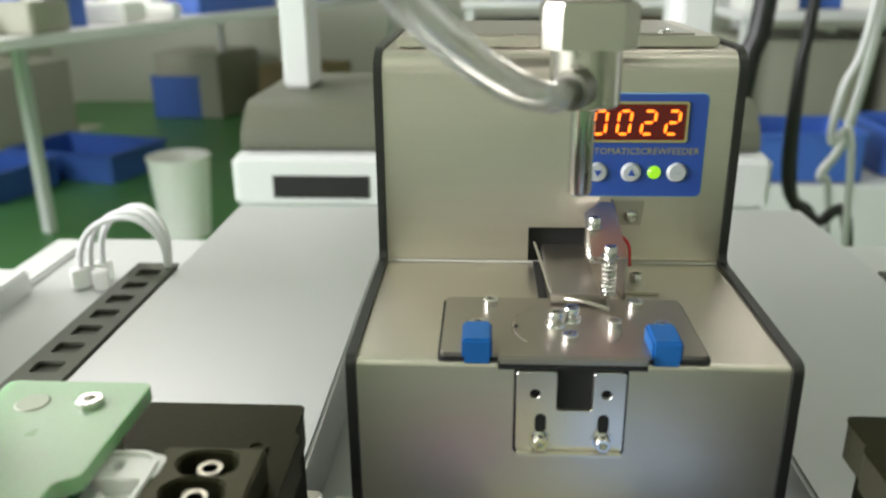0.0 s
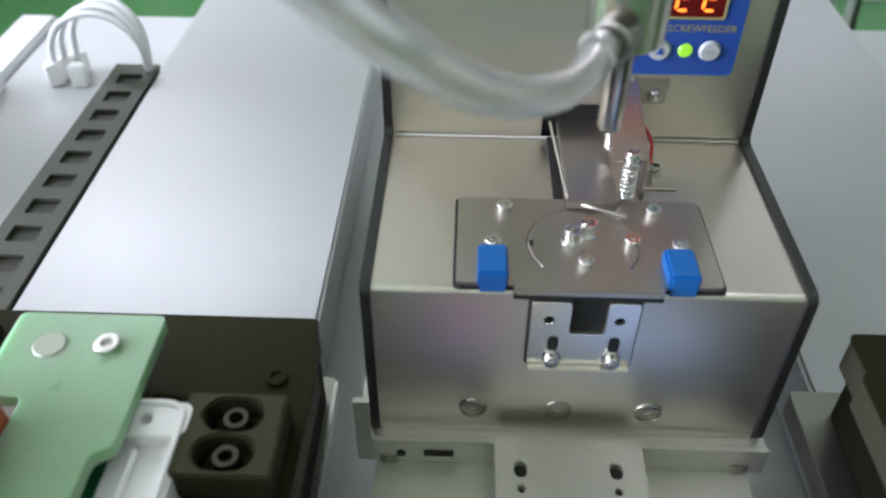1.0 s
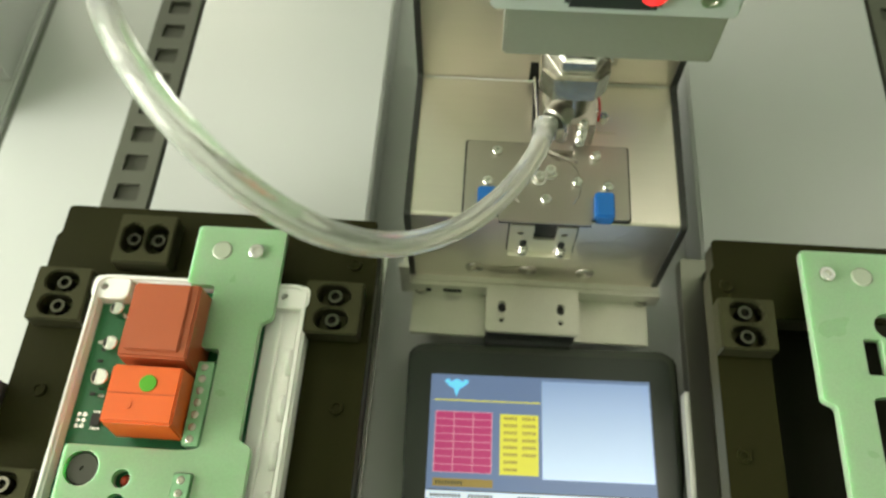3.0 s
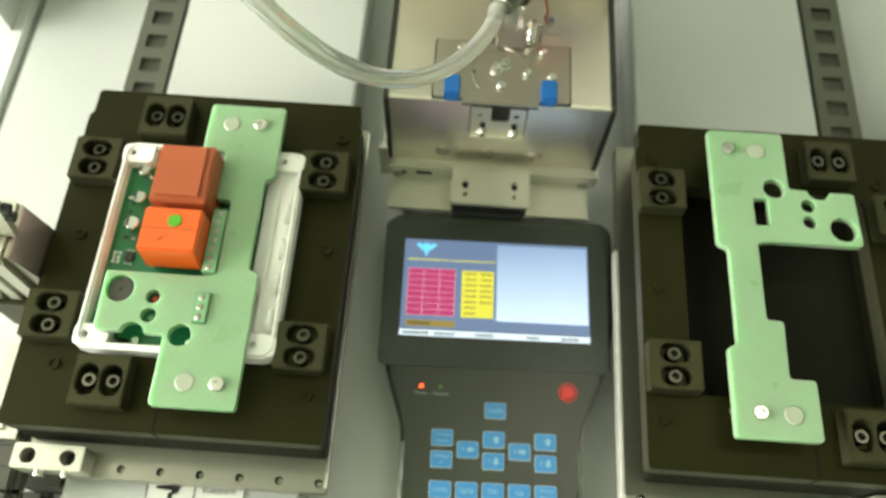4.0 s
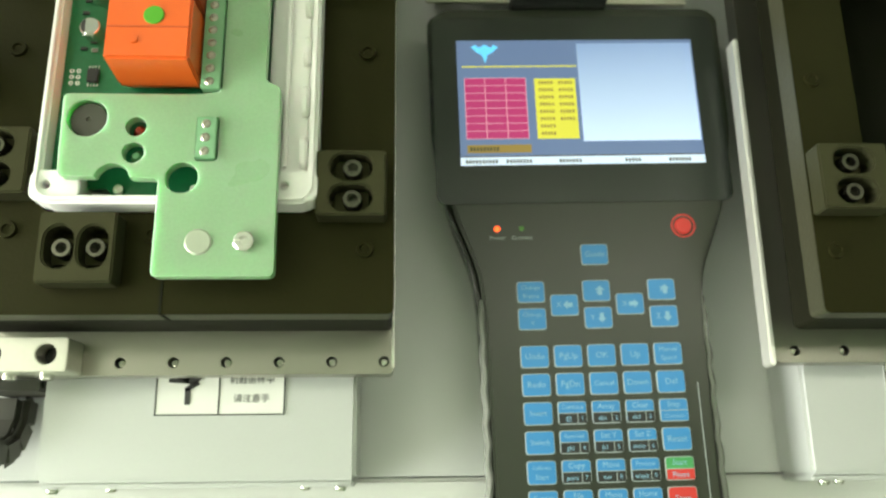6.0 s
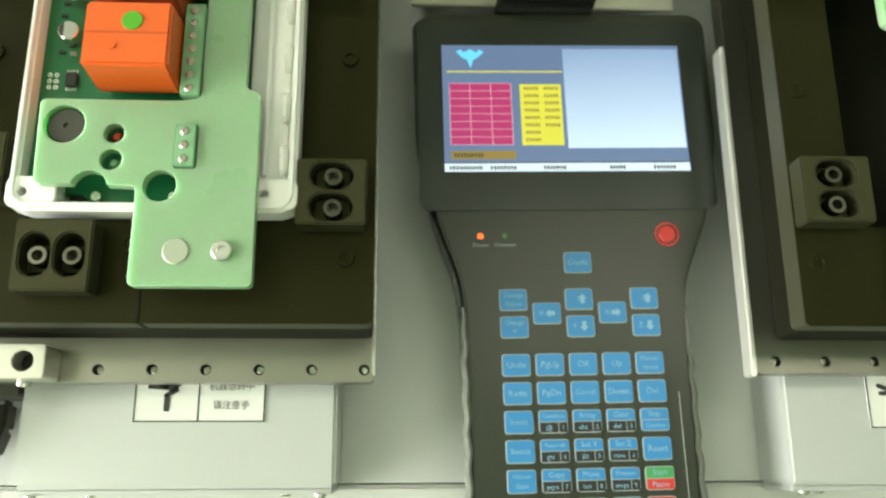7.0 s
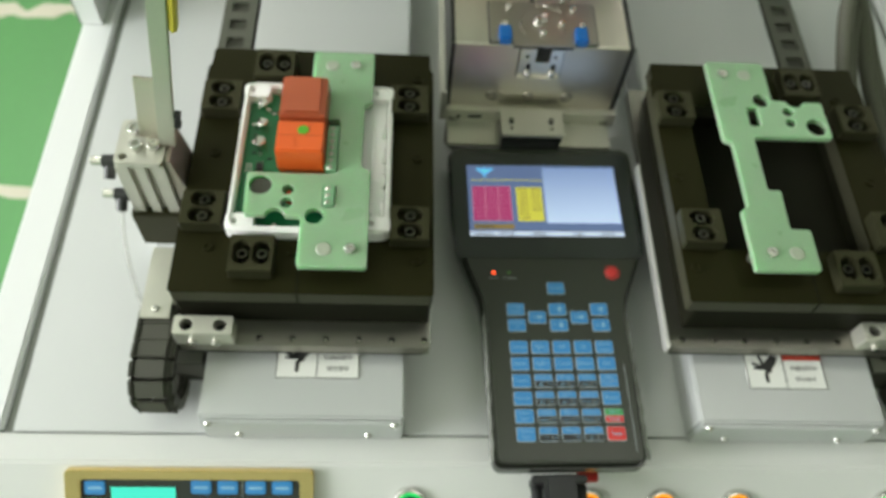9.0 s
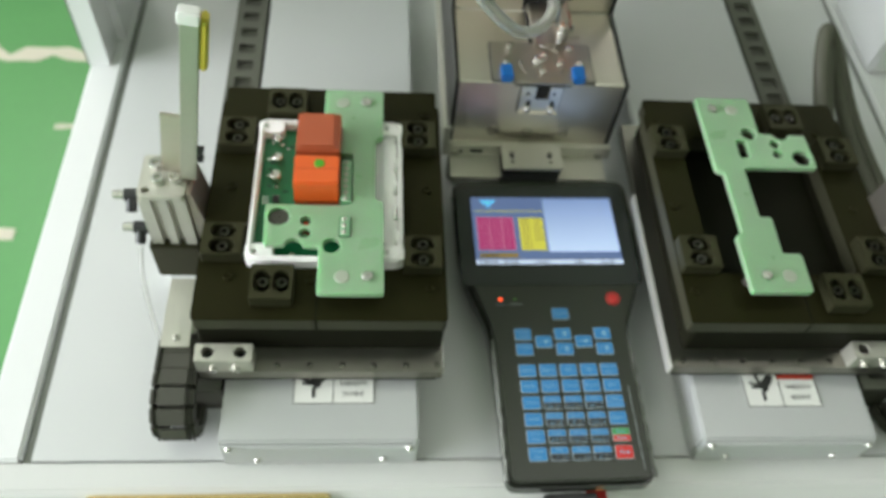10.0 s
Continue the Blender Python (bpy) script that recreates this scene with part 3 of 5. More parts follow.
def jig_plate(parent):
    slot = rrect(-0.0934, -0.0858, 0.0900, 0.1060, 0.0006, 2)
    loops = [jig_outline(), ring(-0.1308, 0.1055, 0.0069, 26), ring(-0.1140, 0.1024, 0.0036, 18), ring(-0.1142, 0.0929, 0.0038, 18), ring(-0.0973, 0.0838, 0.0056, 24), slot]
    p = part("jig_plate", slab(loops, 0.8932, 0.8975, 0.0005), GREEN, parent, "translucent green fibreglass template plate", True)
    for mx, my, rx, ry in ((-0.0902, 0.0612, -0.0750, 0.0612), (-0.0935, 0.2041, -0.0779, 0.2041)):
        part("magnet", lathe([(0, 0.0004), (0.0040, 0.0004), (0.0045, 0)], (mx, my, 0.8975), (0, 0, 1), 24), material("pale_magnet", (0.36, 0.40, 0.31), 0.4, metal=0.2), p, "flush pale round magnet", True)
        cap_screw("screw", (rx, ry, 0.8972), 0.0034, 0.0022, p, mat=CHROME, socket=0.5)
    for sx, sy in ((-0.1, 0.066), (-0.072, 0.2)):
        part("spacer", rod((sx, sy, ZT + 0.0005), (sx, sy, 0.8931), 0.003), DARK_STEEL, p)
    return p


def fixture(label, x0, x1, turn):
    """A black nest block; its locating blocks and template are set round by the pose turn."""
    t = thing("work_fixture", label, "fixture", "work fixtures")
    corners = [turn @ Vector((x, y, 0)) for x, y in ((PX0, PY0), (PX1, PY1))]
    hx, hy = sorted(c.x for c in corners), sorted(c.y for c in corners)
    pocket = rrect(*hx, *hy, 0.006, 4)
    inset = 0.0008 if x0 < 0 else 0.0052
    part("lower_block", slab([rounded([(x0 + inset, 0.0402), (x1 - 0.0008, 0.0402), (x1 - 0.0028, 0.2322), (x0 + inset + 0.002, 0.2322)], 0.003), pocket], 0.8459, 0.8694, 0.0006), UNDER_BLACK, t, "dull black base block")
    part("pocket_floor", slab([rrect(hx[0] + 0.0004, hx[1] - 0.0004, hy[0] + 0.0004, hy[1] - 0.0004, 0.006, 4)], 0.8459, 0.8618), UNDER_BLACK, t)

    def outline(g):
        a, b = x0 - g, x1 + g
        return rounded([(a, 0.0402 - g), (b, 0.0402 - g), (b, 0.2150), (b - 0.002, 0.2170), (b - 0.002, 0.2314 + g), (a + 0.002, 0.2314 + g), (a + 0.002, 0.2170), (a, 0.2150)], 0.0025)
    # band round the nest, toned as if lit from the side
    part("lit_edge", slab([outline(0.0), pocket], 0.8697, ZT - 0.0009), LIT_EDGE, t, "nest sides in a paler tone for the light on them")
    part("upper_block", slab([outline(0.0003), pocket], ZT - 0.0008, ZT, 0.0004), BLACK, t, "black bakelite nest with a pocket")
    turned = []
    for x, y in ((-0.036, 0.063), (-0.036, 0.140), (-0.160, 0.070), (-0.110, 0.068), (-0.036, 0.208), (-0.165, 0.140)):
        turned.append(part("bolt", lathe([(0, 0.0006), (0.0016, 0.0006), (0.0018, 0.0012), (0.0030, 0.0012), (0.0032, 0)], (x, y, ZT), (0, 0, 1), 14), BLACK, t, smooth=True))
    mid = x0 + (x1 - x0) * (0.48 if x0 < 0 else 0.52)
    part("joint", box(mid - 0.0005, mid + 0.0005, 0.0398, 0.0735, 0.8700, ZT + 0.0002, 0.0001), UNDER_BLACK, t)
    for a in ((-0.0528, -0.0285, 0.0728, 0.0968, "y"), (-0.1452, -0.1195, 0.0490, 0.0737, "x"), (-0.1775, -0.1520, 0.0805, 0.1050, "y"), (-0.0548, -0.0293, 0.1700, 0.1950, "y"), (-0.1770, -0.1520, 0.1690, 0.1945, "y"), (-0.1460, -0.1195, 0.1985, 0.2235, "x")):
        turned.append(clamp_block(t, *a))
    turned.append(jig_plate(t))
    for ob in turned:
        ob.matrix_basis = turn if ob.name.startswith("jig") or x0 < 0 else Matrix.Translation((0.0004, 0.0012, 0)) @ turn
    return t


fixture("black bakelite work fixture with a green template plate", -0.1790, -0.0260, Matrix.Identity(4))
fixture("empty black bakelite work fixture with a green template plate", 0.1274, 0.2785, Matrix.Translation((2 * 0.0488, 2 * 0.1348, 0)) @ pose(0, 0, 0, 0, 0, 180))


# ---- the opened enclosure with its circuit board ----
def enclosure():
    t = thing("electronics_enclosure", "opened white plastic electronics enclosure in the fixture", "enclosure")
    x0, x1, y0, y1 = -0.1498, -0.0527, 0.0768, 0.1925
    zb, zr = 0.8620, 0.8920
    part("floor_shell", slab([rrect(x0 + 0.001, x1 - 0.001, y0 + 0.001, y1 - 0.001, 0.006, 5)], zb, zb + 0.0025), PLASTIC, t)
    part("wall_shell", slab([rrect(x0, x1, y0, y1, 0.0065, 6), rrect(x0 + 0.0032, x1 - 0.0032, y0 + 0.0032, y1 - 0.0032, 0.004, 5)], zb + 0.0026, zr - 0.001, 0.0006), PLASTIC, t, smooth=True)
    part("rim", slab([rrect(x0 + 0.0010, x1 - 0.0010, y0 + 0.0010, y1 - 0.0010, 0.0056, 6), rrect(x0 + 0.0024, x1 - 0.0024, y0 + 0.0024, y1 - 0.0024, 0.0045, 5)], zr - 0.001, zr + 0.0006, 0.0003), PLASTIC, t, "raised sealing rim", True)
    for cx, cy in ((x0 + 0.008, y0 + 0.0065), (x1 - 0.008, y0 + 0.0065), (x0 + 0.008, y1 - 0.0065), (x1 - 0.008, y1 - 0.0065)):
        b = part("corner_boss", slab([rrect(cx - 0.0085, cx + 0.0085, cy - 0.0055, cy + 0.0055, 0.003, 4), ring(cx - 0.003, cy, 0.0016, 12)], zr - 0.012, zr - 0.0004, 0.0006), PLASTIC, t, smooth=True)
        part("hole", rod((cx - 0.003, cy, zr - 0.012), (cx - 0.003, cy, zr - 0.008), 0.0016), HOLE_SHADE, b)
    # added white filler, raised so this side stays bright instead of shaded
    part("white_filler", box(-0.0712, -0.0562, y0 + 0.0034, y1 - 0.0034, zb + 0.0026, 0.8872, 0.0008), PLASTIC, t)
    part("side_rib", box(x1 - 0.0125, x1 - 0.0110, y0 + 0.014, y1 - 0.014, 0.8874, zr - 0.002, 0.0005), PLASTIC, t)
    for y in (0.097, 0.117, 0.137, 0.157):
        part("gland_boss", lathe([(0, 0), (0.006, 0), (0.006, 0.0016), (0.0048, 0.0028), (0, 0.0028)], (x1 - 0.0062, y, zr - 0.0055), (1, 0, 0), 18), PLASTIC, t, smooth=True)
    zp = 0.8830
    board = part("circuit_board", slab([rounded([(-0.1465, 0.0845), (-0.1270, 0.0845), (-0.1240, 0.0812), (-0.0720, 0.0812), (-0.0720, 0.1885), (-0.1350, 0.1885), (-0.1350, 0.1850), (-0.1465, 0.1850)], 0.001)], zp, zp + 0.0016), PCB, t, "green circuit board")
    z = zp + 0.0016

    def relay(y0, y1, mat, label):
        b = along_x([(y0 + 0.004, z + 0.0004), (y0, z + 0.010), (y0 + 0.0015, 0.9118), (y1 - 0.0015, 0.9118), (y1, z + 0.010), (y1, z + 0.0004)], -0.1222, -0.0938)
        bevelled(b, 0.0009)
        r = part("relay", b, mat, t, label, True)
        return r
    front = relay(0.1192, 0.1455, ORANGE, "orange relay")
    back = relay(0.1460, 0.1815, RELAY_RED, "red-brown relay")
    part("raised_cap", box(-0.1195, -0.0975, 0.1500, 0.1790, 0.9119, 0.9132, 0.0005), RELAY_RED, back)
    part("sticker", lathe([(0, 0.0004), (0.0033, 0.0003), (0.0035, 0)], (-0.1065, 0.1368, 0.9119), (0, 0, 1), 24), material("green_sticker", (0.07, 0.34, 0.01), 0.5), front, "round green sticker", True)
    part("seam", box(-0.1216, -0.0944, 0.1322, 0.1327, 0.9116, 0.9120), material("relay_seam", (0.50, 0.07, 0.012), 0.5), front)
    part("moulding", rod((-0.1125, 0.1275, 0.9119), (-0.1125, 0.1275, 0.9123), 0.0014), ORANGE, front)

    def terminal(x, y0, count, h):
        w, pitch = 0.0068, 0.0050
        b = part("terminal_block", box(x - w / 2, x + w / 2, y0, y0 + pitch * count, z + 0.0003, h, 0.0004), TERMINAL, t, "green screw terminal block")
        for i in range(count):
            pan_screw("screw", (x - 0.0003, y0 + pitch * (i + 0.5), h - 0.0004), 0.0017, 0.0009, b, mat=DARK_STEEL)
        return b
    terminal(-0.0896, 0.1165, 7, 0.8990)
    terminal(-0.0896, 0.0905, 3, 0.8990)
    terminal(-0.0890, 0.1600, 2, 0.8970)
    # small parts down the side of the board
    for x, y, r, h in ((-0.1366, 0.1448, 0.0037, 0.0062), (-0.1362, 0.1602, 0.0033, 0.006), (-0.1372, 0.1765, 0.0030, 0.006)):
        c = part("capacitor", rod((x, y, z + 0.0003), (x, y, z + h), r, 18, None, 0.0004), TIN, t, "small round capacitor", True)
        part("marking", slab([ring(x, y, r * 0.85, 8, 120, 240)], z + h + 0.0001, z + h + 0.0002), INK, c)
    part("buzzer", lathe([(0, 0.0108), (0.0008, 0.0108), (0.001, 0.0114), (0.0060, 0.0114), (0.0066, 0.0106), (0.0066, 0.0003), (0, 0.0003)], (-0.1308, 0.1055, z), (0, 0, 1), 26), material("grey_buzzer", (0.040, 0.040, 0.028), 0.5), t, "dark round buzzer", True)
    part("indicator", lathe([(0, 0.0102), (0.0012, 0.0098), (0.0025, 0.0078), (0.0027, 0.0003), (0, 0.0003)], (-0.1140, 0.1024, z), (0, 0, 1), 16), material("red_lens", (0.42, 0.03, 0.012), 0.2), t, "red lens indicator", True)
    part("indicator", lathe([(0, 0.0102), (0.0012, 0.0098), (0.0025, 0.0078), (0.0027, 0.0003), (0, 0.0003)], (-0.1142, 0.0929, z), (0, 0, 1), 16), material("green_lens", (0.10, 0.26, 0.12), 0.2), t, "green lens indicator", True)
    for x, y in ((-0.1220, 0.0835), (-0.0955, 0.0835), (-0.1390, 0.182), (-0.0765, 0.182)):
        cap_screw("screw", (x, y, z), 0.0019, 0.0022, t, mat=TIN)
    rng = random.Random(4)
    part("chip", box(-0.1374, -0.1334, 0.1250, 0.1303, z + 0.0002, z + 0.0018, 0.0002), KEY_BLACK, t)
    for i in range(4):
        for s in (0.1242, 0.1311):
            part("pin", box(-0.1373 + 0.0011 * i, -0.1369 + 0.0011 * i, s - 0.0007, s + 0.0007, z + 0.0001, z + 0.0005), TIN, t)
    for i in range(2):
        for j in range(3):
            part("pad", slab([ring(-0.1434 + 0.0024 * i, 0.1249 + 0.0024 * j, 0.0009, 10), ring(-0.1434 + 0.0024 * i, 0.1249 + 0.0024 * j, 0.0004, 8)], z + 0.00005, z + 0.0003), TIN, t)
    for i in range(16):
        x, y = -0.1440 + rng.random() * 0.017, 0.134 + rng.random() * 0.046
        part("chip_resistor", box(x - 0.0011, x + 0.0011, y - 0.0006, y + 0.0006, z + 0.0002, z + 0.0009), rng.choice([TIN, KEY_BLACK, PLASTIC]), t)
    part("yellow_capacitor", lathe([(0, 0.006), (0.002, 0.005), (0.0024, 0.003), (0.001, 0.0003), (0, 0.0003)], (-0.0905, 0.1735, z), (0, 0, 1), 12), material("amber_disc", (0.60, 0.22, 0.01), 0.35), t, smooth=True)
    return t


enclosure()


# ---- the screw feeder ----
FX0, FX1, FY0, FY1, STEP, FB, FTOP, FBOT = -0.0112, 0.1104, 0.2270, 0.395, 0.9000, 0.3060, 0.9765, 0.8365


def feeder():
    t = thing("screw_feeder", "brushed steel automatic screw feeder with a lit counter", "screw feeder")
    arc = [(FB + 0.0075 - 0.0075 * math.cos(a), FTOP - 0.0075 + 0.0075 * math.sin(a)) for a in (i * math.pi / 16 for i in range(9))]
    low = [(FY0 + 0.0020 - 0.0020 * math.cos(a), STEP - 0.0020 + 0.0020 * math.sin(a)) for a in (i * math.pi / 8 for i in range(5))]
    part("front_shell", along_x([(FY0, FBOT), *low, (FB - 0.0004, STEP), (FB - 0.0004, FBOT)], FX0, FX1), STEEL, t, "brushed steel lower shell", True)
    slot = (0.0410, 0.0620)
    shell = along_x([(FB, 0.9138), *arc, (FY1, FTOP), (FY1, 0.9138)], FX0, FX1)
    for x0, x1 in ((FX0, slot[0]), (slot[1], FX1)):
        shell = along_x([(FB, STEP - 0.02), (FB, 0.9138), (FY1, 0.9138), (FY1, STEP - 0.02)], x0, x1, shell)
    part("rear_shell", shell, STEEL, t, "brushed steel rear shell", True)
    # black block in place of the shade inside the slot
    part("slot_shade", box(slot[0] - 0.0002, slot[1] + 0.0002, FB + 0.003, FB + 0.03, STEP - 0.01, 0.916), HOLE_SHADE, t)
    # bright strip imitates the highlight where the sheet folds
    part("fold_highlight", box(FX0, FX1, FB - 0.0012, FB - 0.0003, STEP + 0.0001, STEP + 0.0011, 0.0004), EDGE, t, "bright strip for the highlight along the fold")
    side = rounded([(FY0 - 0.0012, FBOT - 0.0005), (FY0 - 0.0012, STEP + 0.0012), (FB - 0.001, STEP + 0.0014), (FB - 0.001, FTOP - 0.004), (FB + 0.006, FTOP + 0.0012), (FY1, FTOP + 0.0012), (FY1, FBOT - 0.0005)], 0.004, 5)
    part("side_plate", along_x(side, FX0 - 0.0030, FX0 - 0.0001), EDGE_BLACK, t, "black painted side plate", True)
    part("side_plate", along_x(side, FX1 + 0.0001, FX1 + 0.0030), EDGE_BLACK, t, "black painted side plate", True)
    part("top_lid", box(FX0 + 0.004, FX1 - 0.004, FB + 0.012, FY1 - 0.002, FTOP + 0.0004, FTOP + 0.004, 0.0008), STEEL, t)
    part("lid_recess", box(FX0 + 0.012, FX1 - 0.012, FB + 0.016, FY1 - 0.01, FTOP + 0.0041, FTOP + 0.0048), DARK_STEEL, t)
    pan_screw("screw", (0.089, FB + 0.02, FTOP + 0.004), 0.003, 0.002, t)
    # screw track plate
    plate = part("track_plate", slab([rounded([(0.0128, 0.2275), (0.0874, 0.2275), (0.0874, 0.2668), (0.0128, 0.2668)], 0.002), ring(0.0497, 0.2450, 0.0164, 40)], 0.9004, 0.9026, 0.0003), DARK_STEEL, t, "dull steel track plate", True)
    # oversized black sheet imitates the dark line of shade round the track plate
    part("plate_shade", slab([rounded([(0.0119, 0.2271), (0.0883, 0.2271), (0.0883, 0.2678), (0.0119, 0.2678)], 0.002)], 0.90005, 0.9012), HOLE_SHADE, t)
    disc = part("turntable", lathe([(0, 0.0017), (0.0159, 0.0017), (0.0161, 0.0015), (0.0161, 0)], (0.0497, 0.2450, 0.9011), (0, 0, 1), 40), DARK_STEEL, plate, "round steel turntable", True)
    part("notch", box(0.0340, 0.0352, 0.2436, 0.2458, 0.9028, 0.9030), HOLE_SHADE, disc)
    part("tongue", box(0.0290, 0.0705, 0.2243, 0.2345, 0.9005, 0.9031, 0.0006), DARK_STEEL, plate, "thick front lip of the track")
    # black strip drawn as the shadow below the tongue
    part("tongue_shade", box(0.0290, 0.0705, 0.2250, 0.2269, 0.8988, 0.9004), HOLE_SHADE, plate)
    for x, y in ((0.0271, 0.2610), (0.0726, 0.2605), (0.0232, 0.2440), (0.0778, 0.2440)):
        cap_screw("screw", (x, y, 0.9026), 0.0024, 0.0022, plate, socket=0.45)
    for x, y, r, h in ((0.0498, 0.2358, 0.0020, 0.0018), (0.0640, 0.2455, 0.0019, 0.0018)):
        cap_screw("screw", (x, y, 0.9028), r + 0.0004, h + 0.0004, disc, socket=0.45)
    for x, y in ((0.0466, 0.2465), (0.0516, 0.2500)):
        part("washer", lathe([(0, 0.0006), (0.0032, 0.0006), (0.0034, 0)], (x, y, 0.9028), (0, 0, 1), 18), CHROME, disc, smooth=True)
        cap_screw("cap_screw", (x, y, 0.9034), 0.0025, 0.0036, disc)
    for x0 in (0.0188, 0.0716):
        b = part("blue_pad", box(x0, x0 + 0.0086, 0.2266, 0.2395, 0.8990, 0.9070, 0.0008), BLUE_PAD, plate, "blue plastic stop block")
    # feed rail out of the slot, with its spring lever
    rail = part("feed_rail", box(0.0462, 0.0618, 0.2610, FB + 0.012, 0.9030, 0.9062, 0.0004), DARK_STEEL, t, "dark steel feed rail")
    part("guide_wire", rod((0.0462, 0.2615, 0.9066), (0.0430, 0.3000, 0.9100), 0.0005, 8), CHROME, rail)
    # black strip on the shell stands for shade beside the rail
    part("rail_gap_shade", box(0.0430, 0.0460, 0.2625, FB, 0.9001, 0.9008), HOLE_SHADE, rail)
    brush = [Vector((0.0500, 0.2620, 0.9046)), Vector((0.0550, 0.2590, 0.9052)), Vector((0.0600, 0.2575, 0.9044)), Vector((0.0640, 0.2570, 0.9032))]
    part("wiper", sweep(smooth_line(brush), 0.0007, 8), DARK_STEEL, rail)
    lever = part("lever_bracket", slab([[(0.0596, 0.2690), (0.0700, 0.2690), (0.0700, 0.3040), (0.0660, 0.3040), (0.0596, 0.2960)]], -0.0004, 0.0004, 0.0002, None, pose(0, 0.2690, 0.9158, 14, 0, 0) @ pose(0, -0.2690, 0)), DARK_STEEL, t, "sloping thin steel sensor bracket")
    part("bracket_leg", along_x([(0.2690, 0.9010), (0.2690, 0.9162), (FB - 0.0004, 0.9250), (FB - 0.0004, 0.9010)], 0.0701, 0.0709), DARK_STEEL, lever)
    part("bracket_flange", along_y([rounded([(0.0705, 0.9243), (0.0820, 0.9243), (0.0812, 0.9155), (0.0728, 0.9155)], 0.0006)], FB - 0.0014, FB - 0.0003), DARK_STEEL, lever)
    pan_screw("screw", (0.0775, FB - 0.0014, 0.9190), 0.0026, 0.0022, lever, (0, -1, 0))
    part("foot_plate", box(0.0722, 0.0832, 0.2760, 0.2880, 0.9002, 0.9012, 0.0002), STEEL, lever)
    cap_screw("screw", (0.0768, 0.2830, 0.9012), 0.0022, 0.0040, lever)
    pan_screw("screw", (0.0709, 0.2800, 0.9105), 0.0022, 0.0030, lever, (1, 0, 0))
    for px, py, zb, zs in ((0.0650, 0.2672, 0.9035, 0.9160), (0.0620, 0.2860, 0.9095, 0.9196)):
        turns = 8
        helix = [(px + 0.0021 * math.cos(a), py + 0.0021 * math.sin(a), zb + (zs - 0.001 - zb) * a / (2 * math.pi * turns)) for a in (i * 0.35 for i in range(int(2 * math.pi * turns / 0.35)))]
        part("spring", sweep(helix, 0.00046, 6), CHROME, lever, "coil spring", True)
        part("spring_pin", rod((px, py, zb - 0.0008), (px, py, zs + 0.0004), 0.0010), CHROME, lever)
        part("washer", lathe([(0, 0.0006), (0.0027, 0.0006), (0.0027, 0)], (px, py, zs + 0.0006), (0, 0, 1), 18), CHROME, lever)
        cap_screw("screw", (px, py, zs + 0.0012), 0.0021, 0.0034, lever)
    part("sensor_wire", sweep(smooth_line([(0.0712, 0.290, 0.917), (0.0728, 0.280, 0.9165), (0.0728, 0.275, 0.911)]), 0.0006, 8), material("red_wire", (0.5, 0.03, 0.03), 0.4), lever)
    # front bracket
    plate_bm = along_y([rounded([(0.0343, 0.8728), (0.0648, 0.8728), (0.0648, 0.8985), (0.0558, 0.8985), (0.0558, 0.8862), (0.0456, 0.8862), (0.0456, 0.8985), (0.0343, 0.8985)], 0.0013), ring(0.0396, 0.8916, 0.0015, 14), ring(0.0595, 0.8916, 0.0015, 14)], FY0 - 0.0028, FY0 - 0.0012)
    bevelled(plate_bm, 0.0003, 1)
    fb = part("front_bracket", plate_bm, ALU_BRIGHT, t, "bright steel bracket with a notch")
    part("bottom_lip", box(0.0347, 0.0644, FY0 - 0.0050, FY0 - 0.0029, 0.8724, 0.8733, 0.0002), ALU_BRIGHT, fb)
    # black sheet, wider than the bracket, imitates its shadow on the shell
    part("bracket_shade", along_y([rrect(0.0337, 0.0656, 0.8712, 0.8988, 0.001, 3)], FY0 - 0.0010, FY0 - 0.0002), HOLE_SHADE, fb)
    for x in (0.0413, 0.0590):
        part("washer", lathe([(0, 0.0004), (0.0030, 0.0004), (0.0030, 0)], (x, FY0 - 0.0029, 0.8768), (0, -1, 0), 20), CHROME, fb)
        cap_screw("screw", (x, FY0 - 0.0033, 0.8768), 0.0022, 0.0026, fb, (0, -1, 0))
        part("slot", along_y([oblong(x, 0.8822, 0.0014, 0.0016, "y")], FY0 - 0.0031, FY0 - 0.0027), HOLE_SHADE, fb)
    for x in (0.0191, 0.0463, 0.0750):
        s = part("countersunk_screw", lathe([(0, -0.0004), (0.0012, -0.0004), (0.0014, 0.0008), (0.0030, 0.0006), (0.0032, 0.0001), (0.0036, 0.0001), (0.0038, 0.0008), (0.0044, 0.0006), (0.0046, 0)], (x, FY0, 0.8482), (0, -1, 0), 22), DARK_STEEL, t, smooth=True)
    counter(t)
    return t


UP = pose(0, 0, 0, 90, 0, 0)


